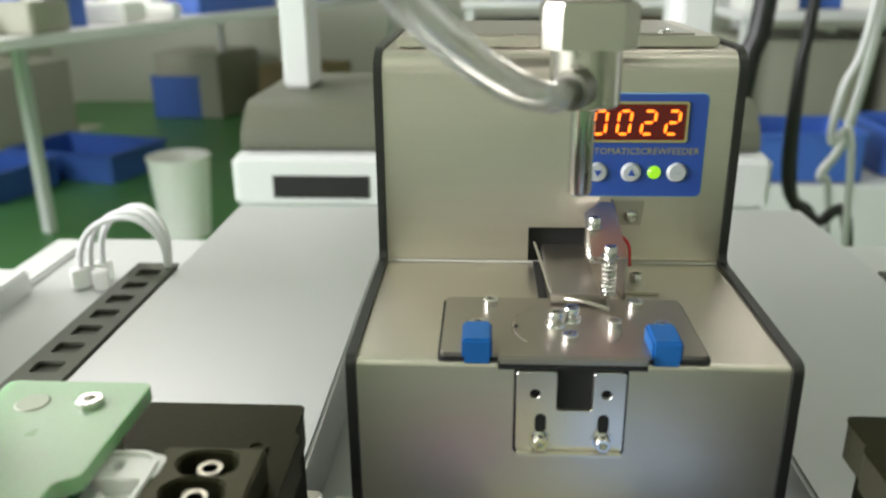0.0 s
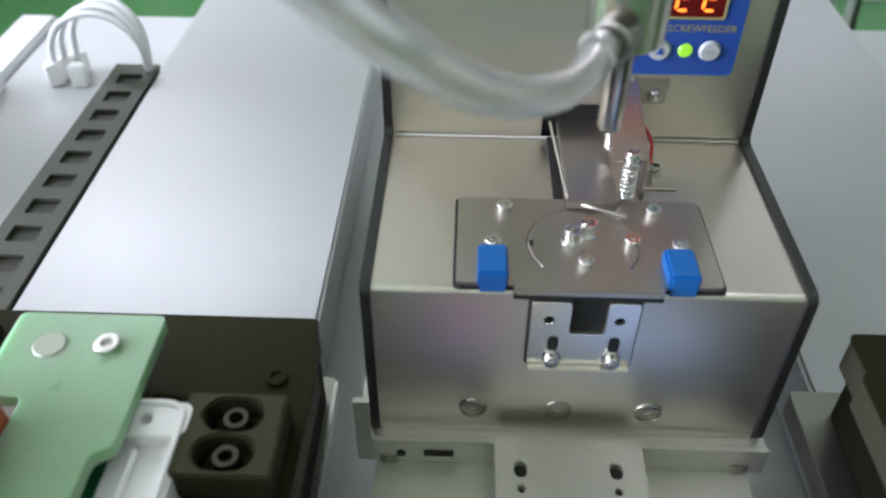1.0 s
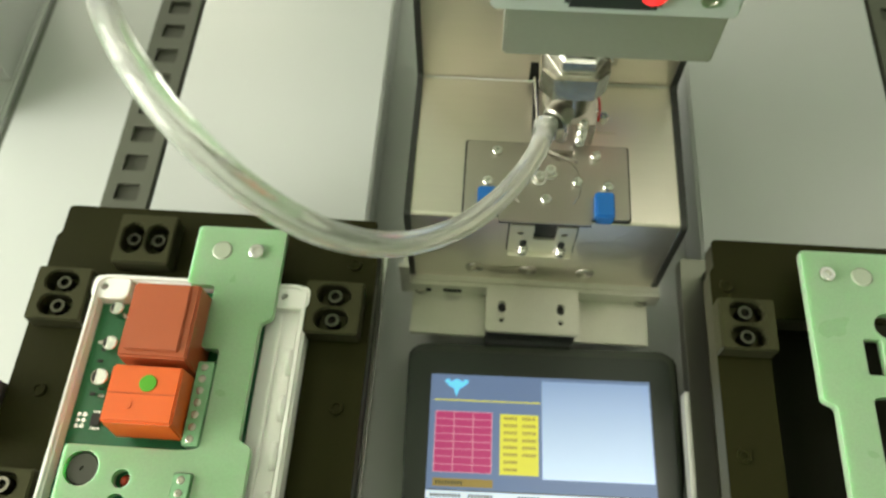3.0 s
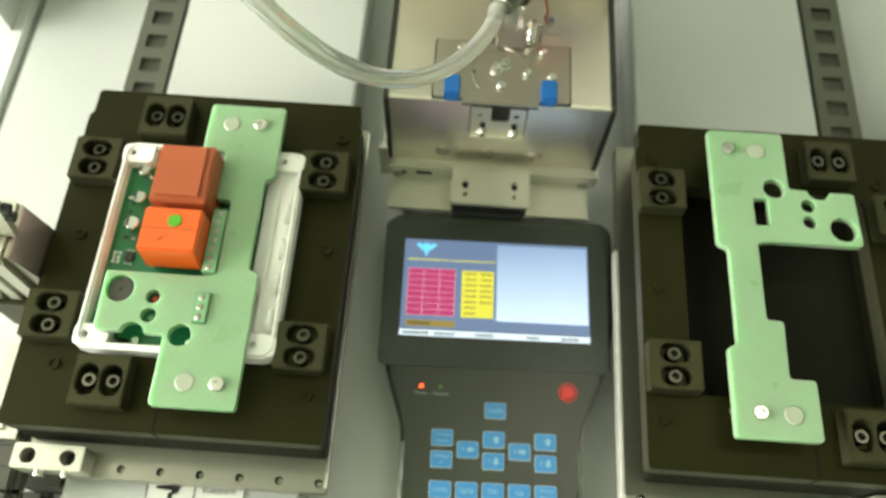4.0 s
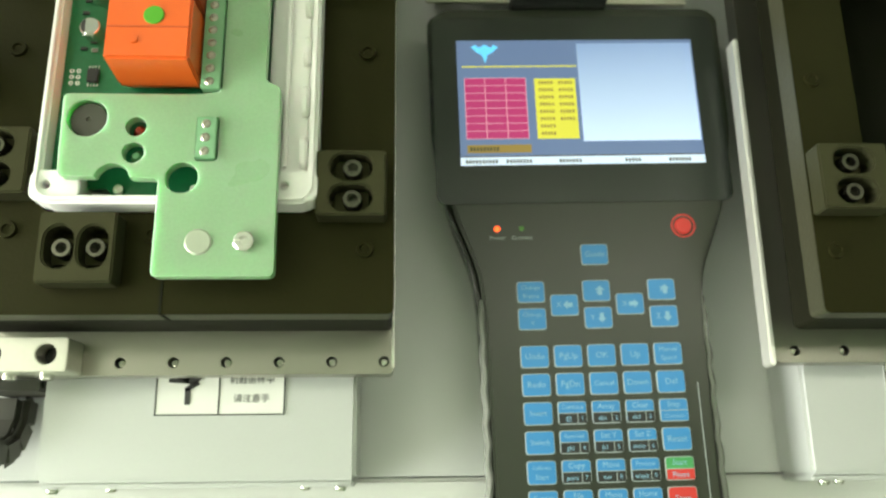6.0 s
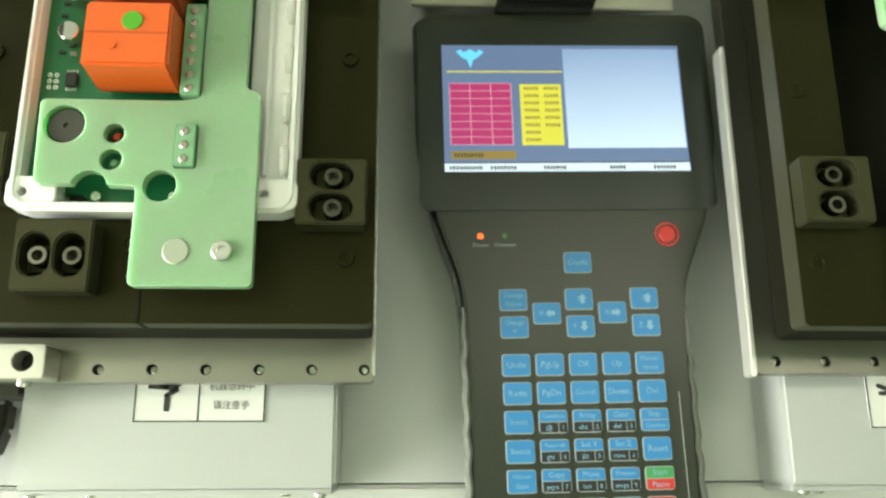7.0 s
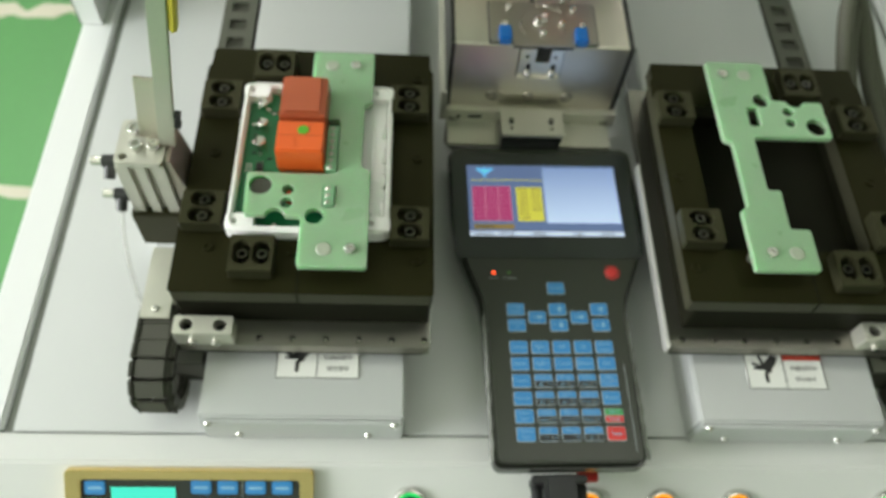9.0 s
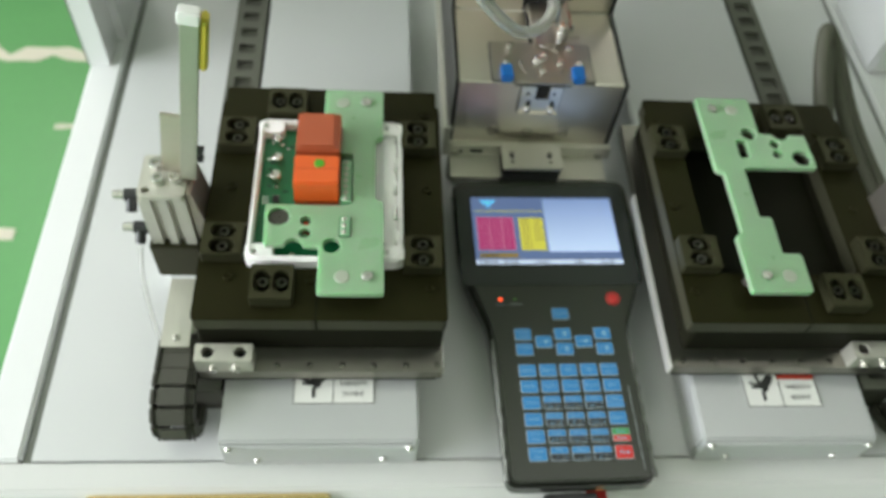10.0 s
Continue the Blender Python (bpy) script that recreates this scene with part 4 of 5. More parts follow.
def counter(t):
    y = FB - 0.0002
    p = part("control_panel", along_y([rrect(0.0555, 0.1012, 0.9263, 0.9625, 0.002, 4)], y - 0.0008, y), PANEL_BLUE, t, "blue control panel overlay")
    part("edge_line", along_y([rrect(0.0551, 0.1016, 0.9259, 0.9629, 0.0022, 4)], y - 0.0004, y + 0.0001), KEY_WHITE, p)
    part("display_frame", along_y([rrect(0.0590, 0.0948, 0.9458, 0.9600, 0.0006, 2), rrect(0.0598, 0.0940, 0.9466, 0.9592, 0.0004, 2)], y - 0.0014, y - 0.0008), GOLD, p)
    w = part("display_window", along_y([rrect(0.0598, 0.0940, 0.9466, 0.9592, 0.0004, 2)], y - 0.0012, y - 0.0006), DISPLAY, p, "red counter display")
    shapes = {"0": "abcdef", "2": "abged"}
    for k, ch in enumerate("0022"):
        cx, cz, hw, hh, th = 0.0646 + 0.0083 * k, 0.9528, 0.0021, 0.0040, 0.0009
        bm = None
        for s in shapes[ch]:
            d = {"a": (0, hh, hw, th), "d": (0, -hh, hw, th), "g": (0, 0, hw, th), "f": (-hw, hh / 2, th, hh / 2), "b": (hw, hh / 2, th, hh / 2), "e": (-hw, -hh / 2, th, hh / 2), "c": (hw, -hh / 2, th, hh / 2)}[s]
            x, z, a, b = d
            if s in "adg":
                pts = [(x - a + 0.0006, z), (x - a + 0.0011, z + th / 2), (x + a - 0.0011, z + th / 2), (x + a - 0.0006, z), (x + a - 0.0011, z - th / 2), (x - a + 0.0011, z - th / 2)]
            else:
                pts = [(x, z - b + 0.0003), (x - th / 2, z - b + 0.0008), (x - th / 2, z + b - 0.0008), (x, z + b - 0.0003), (x + th / 2, z + b - 0.0008), (x + th / 2, z - b + 0.0008)]
            pts = [(cx + px + 0.10 * pz, cz + pz) for px, pz in pts]
            bm = along_y([pts], y - 0.0015, y - 0.00125, bm)
        part("digit", bm, SEG_RED, w, "lit red digit")
    text("lettering", "AUTOMATICSCREWFEEDER", (0.0790, y - 0.0010, 0.9425), 0.0033, GOLD, p, UP)
    for x, kind in ((0.0646, "v"), (0.0764, "^"), (0.0924, "o")):
        b = part("button", lathe([(0, 0.0012), (0.0028, 0.0012), (0.0034, 0.0006), (0.0036, 0)], (x, y - 0.0008, 0.9350), (0, -1, 0), 24), BUTTON_GREY, p, "round pale grey push button", True)
        if kind != "o":
            s = 1 if kind == "^" else -1
            part("arrow", along_y([[(x - 0.0013, 0.9350 - s * 0.0009), (x + 0.0013, 0.9350 - s * 0.0009), (x, 0.9350 + s * 0.0014)]], y - 0.0023, y - 0.0021), PANEL_BLUE, b)
        else:
            text("lettering", "OK", (x, y - 0.0022, 0.9350), 0.0018, KEY_GREY, b, UP)
    part("led", lathe([(0, 0.0012), (0.0016, 0.0010), (0.0024, 0.0002), (0.0024, 0)], (0.0845, y - 0.0008, 0.9350), (0, -1, 0), 20), LED_GREEN, p, "lit green lamp", True)


feeder()


def feeder_stand():
    t = thing("feeder_stand", "aluminium stand plates under the screw feeder", "bracket")
    part("shelf", box(-0.0185, 0.1150, 0.2234, 0.400, 0.8335, 0.8363, 0.0006), STAND, t)
    part("front_lip", along_y([[(-0.0185, 0.8262), (0.1150, 0.8262), (0.1150, 0.8372), (-0.0135, 0.8372), (-0.0135, 0.8560), (-0.0185, 0.8560)]], 0.2212, 0.2232), STAND, t, "folded front lip with a raised end")
    part("lip_slot", box(0.0035, 0.0132, 0.2206, 0.2213, 0.8300, 0.8325), HOLE_SHADE, t)
    part("lip_hole", rod((-0.0040, 0.2213, 0.8308), (-0.0040, 0.2206, 0.8308), 0.0015), HOLE_SHADE, t)
    part("lower_plate", box(-0.0125, 0.1105, 0.1985, 0.2340, 0.8232, 0.8260, 0.0005), STAND, t)
    tab = part("centre_tab", slab([rrect(0.0262, 0.0728, 0.1955, 0.2208, 0.001, 2), oblong(0.0342, 0.2088, 0.0009, 0.0020, "y"), oblong(0.0637, 0.2090, 0.0009, 0.0020, "y"), ring(0.0342, 0.2018, 0.0013, 12), ring(0.0637, 0.2018, 0.0013, 12)], 0.8392, 0.8420, 0.0004), STAND, t, "raised centre tab with slotted holes")
    # black filler imitates the dark shade beneath the tab
    part("tab_shade", box(0.0275, 0.0715, 0.1972, 0.2200, 0.8262, 0.8391), HOLE_SHADE, tab)
    for x in (-0.008, 0.107):
        for y in (0.225, 0.385):
            part("leg", rod((x, y, TABLE + 0.0003), (x, y, 0.8299), 0.005, 14), ALU, t)
    return t


feeder_stand()


# ---- the screwdriver head over the feeder ----
def head():
    t = thing("screwdriver_head", "steel vacuum screwdriver nozzle under a dark spindle bracket", "tool head")
    nx, ny = 0.0512, 0.2400
    part("nozzle_tube", lathe([(0.0020, 0), (0.0026, 0), (0.0032, 0.0008), (0.0032, 0.0300), (0, 0.0300), ], (nx - 0.0003, ny, 0.9455), (0, 0, 1), 24), SATIN, t, "slim polished nozzle tube", True)
    part("collar", lathe([(0.0032, 0), (0.0088, 0), (0.0094, 0.0006), (0.0094, 0.0150), (0.0032, 0.0150)], (nx - 0.0004, ny, 0.9700), (0, 0, 1), 32), SATIN, t, "polished steel collar", True)
    part("collar_block", slab([rrect(nx - 0.0124, nx + 0.0116, ny - 0.0120, ny + 0.0120, 0.0045, 2)], 0.9852, 0.9965, 0.0008), SATIN, t, "square clamp block")
    part("hex_nut", lathe([(0, 0), (0.0110, 0), (0.0112, 0.0005), (0.0112, 0.0055), (0.0100, 0.0065), (0, 0.0065)], (nx, ny, 0.9967), (0, 0, 1), 6), CHROME, t, "hexagon nut")
    part("spindle", lathe([(0, 0), (0.0062, 0), (0.0062, 0.018), (0.0090, 0.019), (0.0090, 0.026), (0, 0.026)], (nx, ny, 1.0033), (0, 0, 1), 24), CHROME, t, smooth=True)
    fit_at = Vector((nx - 0.0022, ny - 0.0085, 0.9760))
    way = Vector((-0.55, -0.82, -0.05)).normalized()
    knurl = part("knurled_nut", lathe([(0, 0), (0.0044, 0), (0.0049, 0.0005), (0.0049, 0.0062), (0.0042, 0.0068), (0, 0.0068)], fit_at, way, 30), ALU, t, "knurled hose nut", True)
    bm = None
    for k in range(22):
        for s in (-1, 1):
            pts = []
            for j in range(5):
                a = 2 * math.pi * k / 22 + s * 0.16 * j
                q = Vector((0, 0, 1)).rotation_difference(way)
                pts.append(fit_at + q @ Vector((0.0049 * math.cos(a), 0.0049 * math.sin(a), 0.0006 + 0.0014 * j)))
            bm = sweep(pts, 0.00022, 4, bm)
    part("knurling", bm, ALU, knurl)
    part("barb", rod(fit_at + way * 0.0062, fit_at + way * 0.0120, 0.0021, 14), CHROME, t, smooth=True)
    # spindle bracket, motor and slide above
    part("lower_bracket", box(0.0240, 0.0880, 0.2150, 0.2950, 1.0225, 1.0440, 0.0008), material("grey_anodised", (0.34, 0.33, 0.28), 0.42, metal=0.6), t, "grey anodised lower bracket")
    part("upper_bracket", box(0.0195, 0.0890, 0.2120, 0.2950, 1.0442, 1.0600, 0.0010), MODULE, t, "bright aluminium upper bracket")
    for x in (0.0280, 0.0800):
        part("sunk_screw", lathe([(0, 0.0001), (0.0016, 0.0001), (0.0018, 0.0004), (0.0028, 0.0005), (0.0030, 0)], (x, 0.2120, 1.0520), (0, -1, 0), 16), DARK_STEEL, t, smooth=True)
    motor = part("driver_body", lathe([(0, 0), (0.0150, 0), (0.0165, 0.004), (0.0245, 0.010), (0.0255, 0.016), (0.0255, 0.120), (0.020, 0.128), (0, 0.128)], (nx + 0.0030, 0.2400, 1.0500), (0, 0, 1), 36), KEY_BLACK, t, "black electric screwdriver body", True)
    part("front_tab", box(0.0400, 0.0670, 0.2100, 0.2230, 1.0475, 1.0640, 0.0015), KEY_BLACK, t)
    part("red_mark", lathe([(0, 0.0006), (0.0030, 0.0004), (0.0036, 0)], (0.0640, 0.2098, 1.0545), (0, -1, 0), 18), LED_RED, t, "lit red status lamp", True)
    part("slide_plate", box(0.0245, 0.0872, 0.2952, 0.3100, 1.0225, 1.48, 0.001), ALU, t, "vertical aluminium slide plate")
    part("slide_carriage", box(0.0195, 0.0922, 0.3102, 0.3698, 1.46, 1.52, 0.002), WHITE, t)
    return t


head()
hose = thing("air_hose", "clear plastic vacuum hose hanging from the nozzle", "hose")
HOSE = bezier([(0.0425, 0.2250, 0.9748), (0.0412, 0.1915, 0.9794), (-0.0243, 0.1191, 0.9787), (-0.0259, 0.0806, 1.1769), (-0.1105, 0.2489, 1.0213)], 56)
part("tube", sweep(HOSE + smooth_line([HOSE[-1] + Vector((-0.010, 0.030, 0.002)), (-0.130, 0.340, 1.08), (-0.100, 0.395, 1.25), (-0.080, 0.400, 1.455)]), 0.0037, 14, None, 0.0025), CLEAR, hose, smooth=True)

part("sleeve", sweep(HOSE[:3], 0.0045, 14, None, 0.0038), CLEAR, hose, smooth=True)


# ---- the teach pendant ----
PEN = pose(0.0585, 0.0325, 0, 0, 0, 1.2)


def pendant():
    t = thing("teach_pendant", "dark teach pendant with a lit screen and blue keys", "teach pendant")
    t.matrix_basis = PEN
    zb, zt = TABLE + 0.0005, 0.8296
    half = [(0.0452, -0.0760), (0.0458, -0.020), (0.0468, 0.020), (0.0488, 0.036), (0.0600, 0.062), (0.0652, 0.080), (0.0688, 0.100), (0.0695, 0.158), (0.0640, 0.1625)]
    widen = lambda x, y: (-x - 0.0028 + 0.0050 * min(1, max(0, (y - 0.03) / 0.06)), y)
    outline = half + [widen(x, y) for x, y in reversed(half)]
    tub = [(x - 0.009, y + (0.005 if y < 0 else -0.006 if y > 0.12 else 0.0)) for x, y in half]
    part("back_tub", slab([rounded(tub + [widen(x, y) for x, y in reversed(tub)], 0.0070, 5)], zb, zt - 0.0151, 0.0), RUBBER, t, "narrower black back of the shell", True)
    part("shell", slab([rounded(outline, 0.0070, 5)], zt - 0.0150, zt - 0.0030, 0.0035), RUBBER, t, "black rubber-edged shell", True)
    inner = [(x - 0.0022, y * 0.985 + 0.0008) for x, y in half]
    face = part("face_plate", slab([rounded(inner + [widen(x, y) for x, y in reversed(inner)], 0.0060, 5)], zt - 0.0029, zt, 0.0010), OVERLAY, t, "dark membrane face plate", True)
    # wavy bright strands added to make the glints along the shell's sides
    for s in (-1, 1):
        pts = [(s * (0.0456 if s > 0 else 0.0480) + s * (0.0004 * math.sin(k * 1.9)), -0.072 + 0.0042 * k, zt - 0.0034 + 0.0005 * math.sin(k * 2.7)) for k in range(24)]
        part("side_glint", sweep(smooth_line(pts, 3), 0.0017, 8), GLINT, t, "added glossy rippled strand for glints along the side", True)
    part("bezel", slab([rounded([(-0.0655, 0.0660), (0.0640, 0.0660), (0.0640, 0.1560), (-0.0655, 0.1560)], 0.005, 4)], zt + 0.0002, zt + 0.0006), GLASS_BLACK, t, "glossy black screen bezel")
    part("inner_line", box(0.0385, 0.0388, -0.0680, -0.012, zt + 0.0001, zt + 0.0003), KEY_GREY, t)
    # screen
    sx0, sx1, sy0, sy1 = -0.0546, 0.0534, 0.0835, 0.1440
    z = zt + 0.0008
    screen = part("screen", box(sx0, sx1, sy0, sy1, z - 0.0001, z), SCR_BLUE, t, "lit colour screen")
    W, H = sx1 - sx0, sy1 - sy0

    def tile(name, u0, u1, v0, v1, mat, lift=0.0001):
        return part(name, box(sx0 + u0 * W, sx0 + u1 * W, sy1 - v1 * H, sy1 - v0 * H, z, z + lift), mat, screen)
    tile("field", 0.506, 0.994, 0.03, 0.822, SCR_FIELD)
    tile("rule", 0.02, 0.50, 0.212, 0.222, SCR_YELLOW)
    tile("status_bar", 0.0, 1.0, 0.938, 1.0, SCR_WHITE)
    tile("status_line", 0.01, 0.99, 0.928, 0.936, SCR_INK)
    tile("message_box", 0.028, 0.29, 0.842, 0.905, SCR_OCHRE)
    tile("table", 0.028, 0.282, 0.312, 0.795, SCR_PINK)
    tile("list", 0.318, 0.490, 0.318, 0.800, SCR_YELLOW)
    for k in range(9):
        v = 0.312 + 0.483 * k / 8
        part("table_line", box(sx0 + 0.028 * W, sx0 + 0.282 * W, sy1 - v * H - 0.00011, sy1 - v * H + 0.00011, z + 0.0001, z + 0.00016, 0), SCR_LINE, screen)
    for u in (0.028, 0.112, 0.198, 0.282):
        part("table_line", box(sx0 + u * W - 0.00014, sx0 + u * W + 0.00014, sy1 - 0.795 * H, sy1 - 0.312 * H, z + 0.00017, z + 0.0002, 0), SCR_LINE, screen)
    bm = None
    for k in range(8):
        for j in range(2 if k < 6 else 1):
            v, u = 0.352 + 0.058 * k, 0.336 + 0.083 * j
            for i in range(5):
                bm = box(sx0 + (u + 0.0125 * i) * W, sx0 + (u + 0.0125 * i + 0.0075) * W, sy1 - (v + 0.012) * H, sy1 - (v - 0.012) * H, z + 0.0001, z + 0.00015, 0, bm)
    part("list_print", bm, SCR_OCHRE, screen)
    bm = None
    for u0, n in ((0.02, 10), (0.185, 8), (0.40, 7), (0.67, 5), (0.85, 7)):
        for i in range(n):
            bm = box(sx0 + (u0 + 0.0135 * i) * W, sx0 + (u0 + 0.0135 * i + 0.009) * W, sy1 - 0.985 * H, sy1 - 0.958 * H, z + 0.0001, z + 0.00015, 0, bm)
    for i in range(9):
        bm = box(sx0 + (0.04 + 0.0135 * i) * W, sx0 + (0.04 + 0.0135 * i + 0.009) * W, sy1 - 0.89 * H, sy1 - 0.86 * H, z + 0.0001, z + 0.00015, 0, bm)
    part("status_print", bm, SCR_INK, screen)
    ex, ey = sx0 + 0.118 * W, sy1 - 0.105 * H
    wing = [(-0.0062, 0.0030), (-0.0040, 0.0042), (-0.0030, 0.0026), (0, 0.0042), (0.0030, 0.0026), (0.0040, 0.0042), (0.0062, 0.0030), (0.0036, 0.0002), (0.0014, -0.0010), (0, -0.0050), (-0.0014, -0.0010), (-0.0036, 0.0002)]
    part("emblem", slab([[(ex + a, ey + b) for a, b in wing]], z + 0.0001, z + 0.0002), SCR_CYAN, screen, "pale blue winged emblem")
    # lamps and stop button
    part("led", lathe([(0, 0.0008), (0.0008, 0.0006), (0.0013, 0)], (-0.0402, 0.0548, zt), (0, 0, 1), 14), LED_AMBER, face, "lit orange-red power lamp", True)
    part("led", box(-0.0307, -0.0289, 0.0539, 0.0557, zt, zt + 0.0003), material("green_lamp", (0.06, 0.22, 0.02), 0.3), face, "green link lamp")
    text("lettering", "Power", (-0.0402, 0.0508, zt + 0.0002), 0.0026, KEY_GREY, face)
    text("lettering", "Connect", (-0.0298, 0.0508, zt + 0.0002), 0.0026, KEY_GREY, face)
    stop = part("stop_button", lathe([(0, 0.0010), (0.0032, 0.0010), (0.0036, 0.0006), (0.0038, 0)], (0.0402, 0.0548, zt), (0, 0, 1), 26), KEY_RED, face, "round red button", True)
    part("ring", slab([ring(0.0402, 0.0548, 0.0053, 30), ring(0.0402, 0.0548, 0.0046, 30)], zt, zt + 0.0004), KEY_RED, stop)

    def key(u, v, words, mat=BLUE_KEY, split=None, size=0.0031, arrow=None):
        w, h = 0.0059, 0.0046
        k = part("key", slab([rrect(u - w, u + w, v - h, v + h, 0.0012, 3)], zt + 0.0001, zt + 0.0006, 0.0002), KEY_GREY, t)
        part("cap", slab([rrect(u - w + 0.0004, u + w - 0.0004, v - h + 0.0004, v + h - 0.0004, 0.0010, 3)], zt + 0.0006, zt + 0.0008), mat, k)
        zz = zt + 0.00095
        if split:
            low, mark = split
            part("lower_field", box(u - w + 0.0004, u + w - 0.0004, v - h + 0.0004, v - 0.0003, zt + 0.0008, zt + 0.0009), KEY_BLACK if low != "r" and low != "b" else (KEY_RED if low == "r" else BLUE_KEY), k)
            part("divider", box(u - w + 0.0004, u + w - 0.0004, v - 0.0003, v, zt + 0.0008, zt + 0.00095), KEY_GREY, k)
            if words:
                text("lettering", words, (u, v + 0.0022, zz), min(0.0030, 0.0170 / max(4, len(words))), KEY_WHITE, k)
            if low in "rb":
                text("lettering", mark, (u, v - 0.0024, zz), min(0.0030, 0.0170 / max(4, len(mark))), KEY_WHITE, k)
            else:
                text("lettering", low, (u - 0.0018, v - 0.0024, zz), 0.0027, KEY_WHITE, k)
                text("lettering", mark, (u + 0.0038, v - 0.0024, zz), 0.0025, KEY_WHITE, k)
                part("divider", box(u + 0.0019, u + 0.0022, v - h + 0.0004, v, zt + 0.0008, zt + 0.00095), KEY_GREY, k)
        else:
            for i, line in enumerate(words.split("|")):
                rows = words.count("|") + 1
                if line:
                    text("lettering", line, (u - (0.0024 if arrow else 0), v + (0.0018 - 0.0036 * i if rows > 1 else 0), zz), min(size if rows == 1 else 0.0027, 0.0180 / max(4, len(line))), KEY_WHITE, k)
        if arrow is not None:
            pts = [(0, 0.0021), (0.0019, 0.0002), (0.0009, 0.0002), (0.0009, -0.0019), (-0.0009, -0.0019), (-0.0009, 0.0002), (-0.0019, 0.0002)]
            part("arrow", slab([pts], 0, 0.00015, 0, None, pose(u + 0.0014, v, zt + 0.00085, 0, 0, arrow)), KEY_WHITE, k)
        return k
    P, R = 0.0138, 0.0114
    key(0.0005, 0.0427, "Guide", size=0.0036)
    key(-2 * P, 0.0270, "Change|Frame")
    key(-2 * P, 0.0156, "Change|V")
    key(-P, 0.0212, "X", arrow=90)
    key(0, 0.0270, "Y", arrow=0)
    key(0, 0.0156, "Y", arrow=180)
    key(P, 0.0212, "X", arrow=-90)
    key(2 * P, 0.0270, "Z", arrow=0)
    key(2 * P, 0.0156, "Z", arrow=180)
    rows = [["Undo", "PgUp", "OK", "Up", "Manual|Speed"], ["Redo", "PgDn", "Cancel", "Down", "Del"],
            ["Insert", ("Combine", "@", "1"), ("Array", "abc", "2"), ("Clear", "def", "3"), ("Step", "b", "Continue")],
            ["Switch", ("Reserved", "ghi", "4"), ("Set Y", "jkl", "5"), ("Set Z", "mno", "6"), "Reset"],
            ["Calibrate|Start", ("Copy", "pqrs", "7"), ("Move", "tuv", "8"), ("Preview", "wxyz", "9"), ("Start", "r", "Pause")],
            ["Cursor|Start", ("File", "*", "+"), ("Menu", "_", "0"), ("Home", "#", "-"), "Stop"]]
    for j, line in enumerate(rows):
        for i, k in enumerate(line):
            u, v = (i - 2) * P, -j * R
            if isinstance(k, tuple):
                key(u, v, k[0], KEY_GREEN if k[0] == "Start" else BLUE_KEY, (k[1], k[2]))
            else:
                key(u, v, k, KEY_RED if k == "Stop" else BLUE_KEY, None, 0.0036)
    # red block set where a red spot shows at the near edge
    part("red_spot", box(0.0080, 0.0205, -0.0775, -0.0712, zb + 0.0002, zb + 0.0046, 0.0006), KEY_RED, t, "small red block under the near edge")
    part("hook", slab([rounded([(-0.0285, 0.1600), (0.0150, 0.1600), (0.0150, 0.1680), (-0.0285, 0.1680)], 0.001)], 0.8200, 0.8330, 0.0006), KEY_BLACK, t, "black hanging hook")
    return t


pendant()
plug = thing("pendant_plug", "black serial plug with thumbscrews and cable", "plug")
plug.matrix_basis = PEN
part("plug_body", box(-0.0165, 0.0035, -0.1040, -0.0768, 0.7985, 0.8160, 0.002), KEY_BLACK, plug)
part("grip", box(-0.0135, 0.0005, -0.1150, -0.1041, 0.8000, 0.8150, 0.003), RUBBER, plug)
part("plug_flange", box(-0.0235, 0.0105, -0.0820, -0.0768, 0.8000, 0.8145, 0.001), KEY_BLACK, plug, "black connector flange")
for x in (-0.0204, 0.0074):
    part("thumbscrew", lathe([(0, 0), (0.0030, 0), (0.0034, 0.0006), (0.0034, 0.020), (0.0024, 0.021), (0.0024, 0.024), (0.0038, 0.025), (0.0038, 0.038), (0.0032, 0.0395), (0, 0.0395)], (x, -0.0822, 0.8070), (0, -1, 0), 18), KEY_BLACK, plug, smooth=True)
for k in range(4):
    part("strain_ring", rod((-0.0065, -0.1162 - 0.005 * k, 0.8072), (-0.0065, -0.1192 - 0.005 * k, 0.8072), 0.0052, 16, None, 0.0006), KEY_BLACK, plug, smooth=True)
part("cable", sweep(smooth_line([(-0.0065, -0.115, 0.8072), (-0.0065, -0.14, 0.8072), (-0.004, -0.165, 0.790), (0.002, -0.175, 0.72), (0.004, -0.175, 0.60)]), 0.0042, 12), CABLE_BLACK, plug, smooth=True)


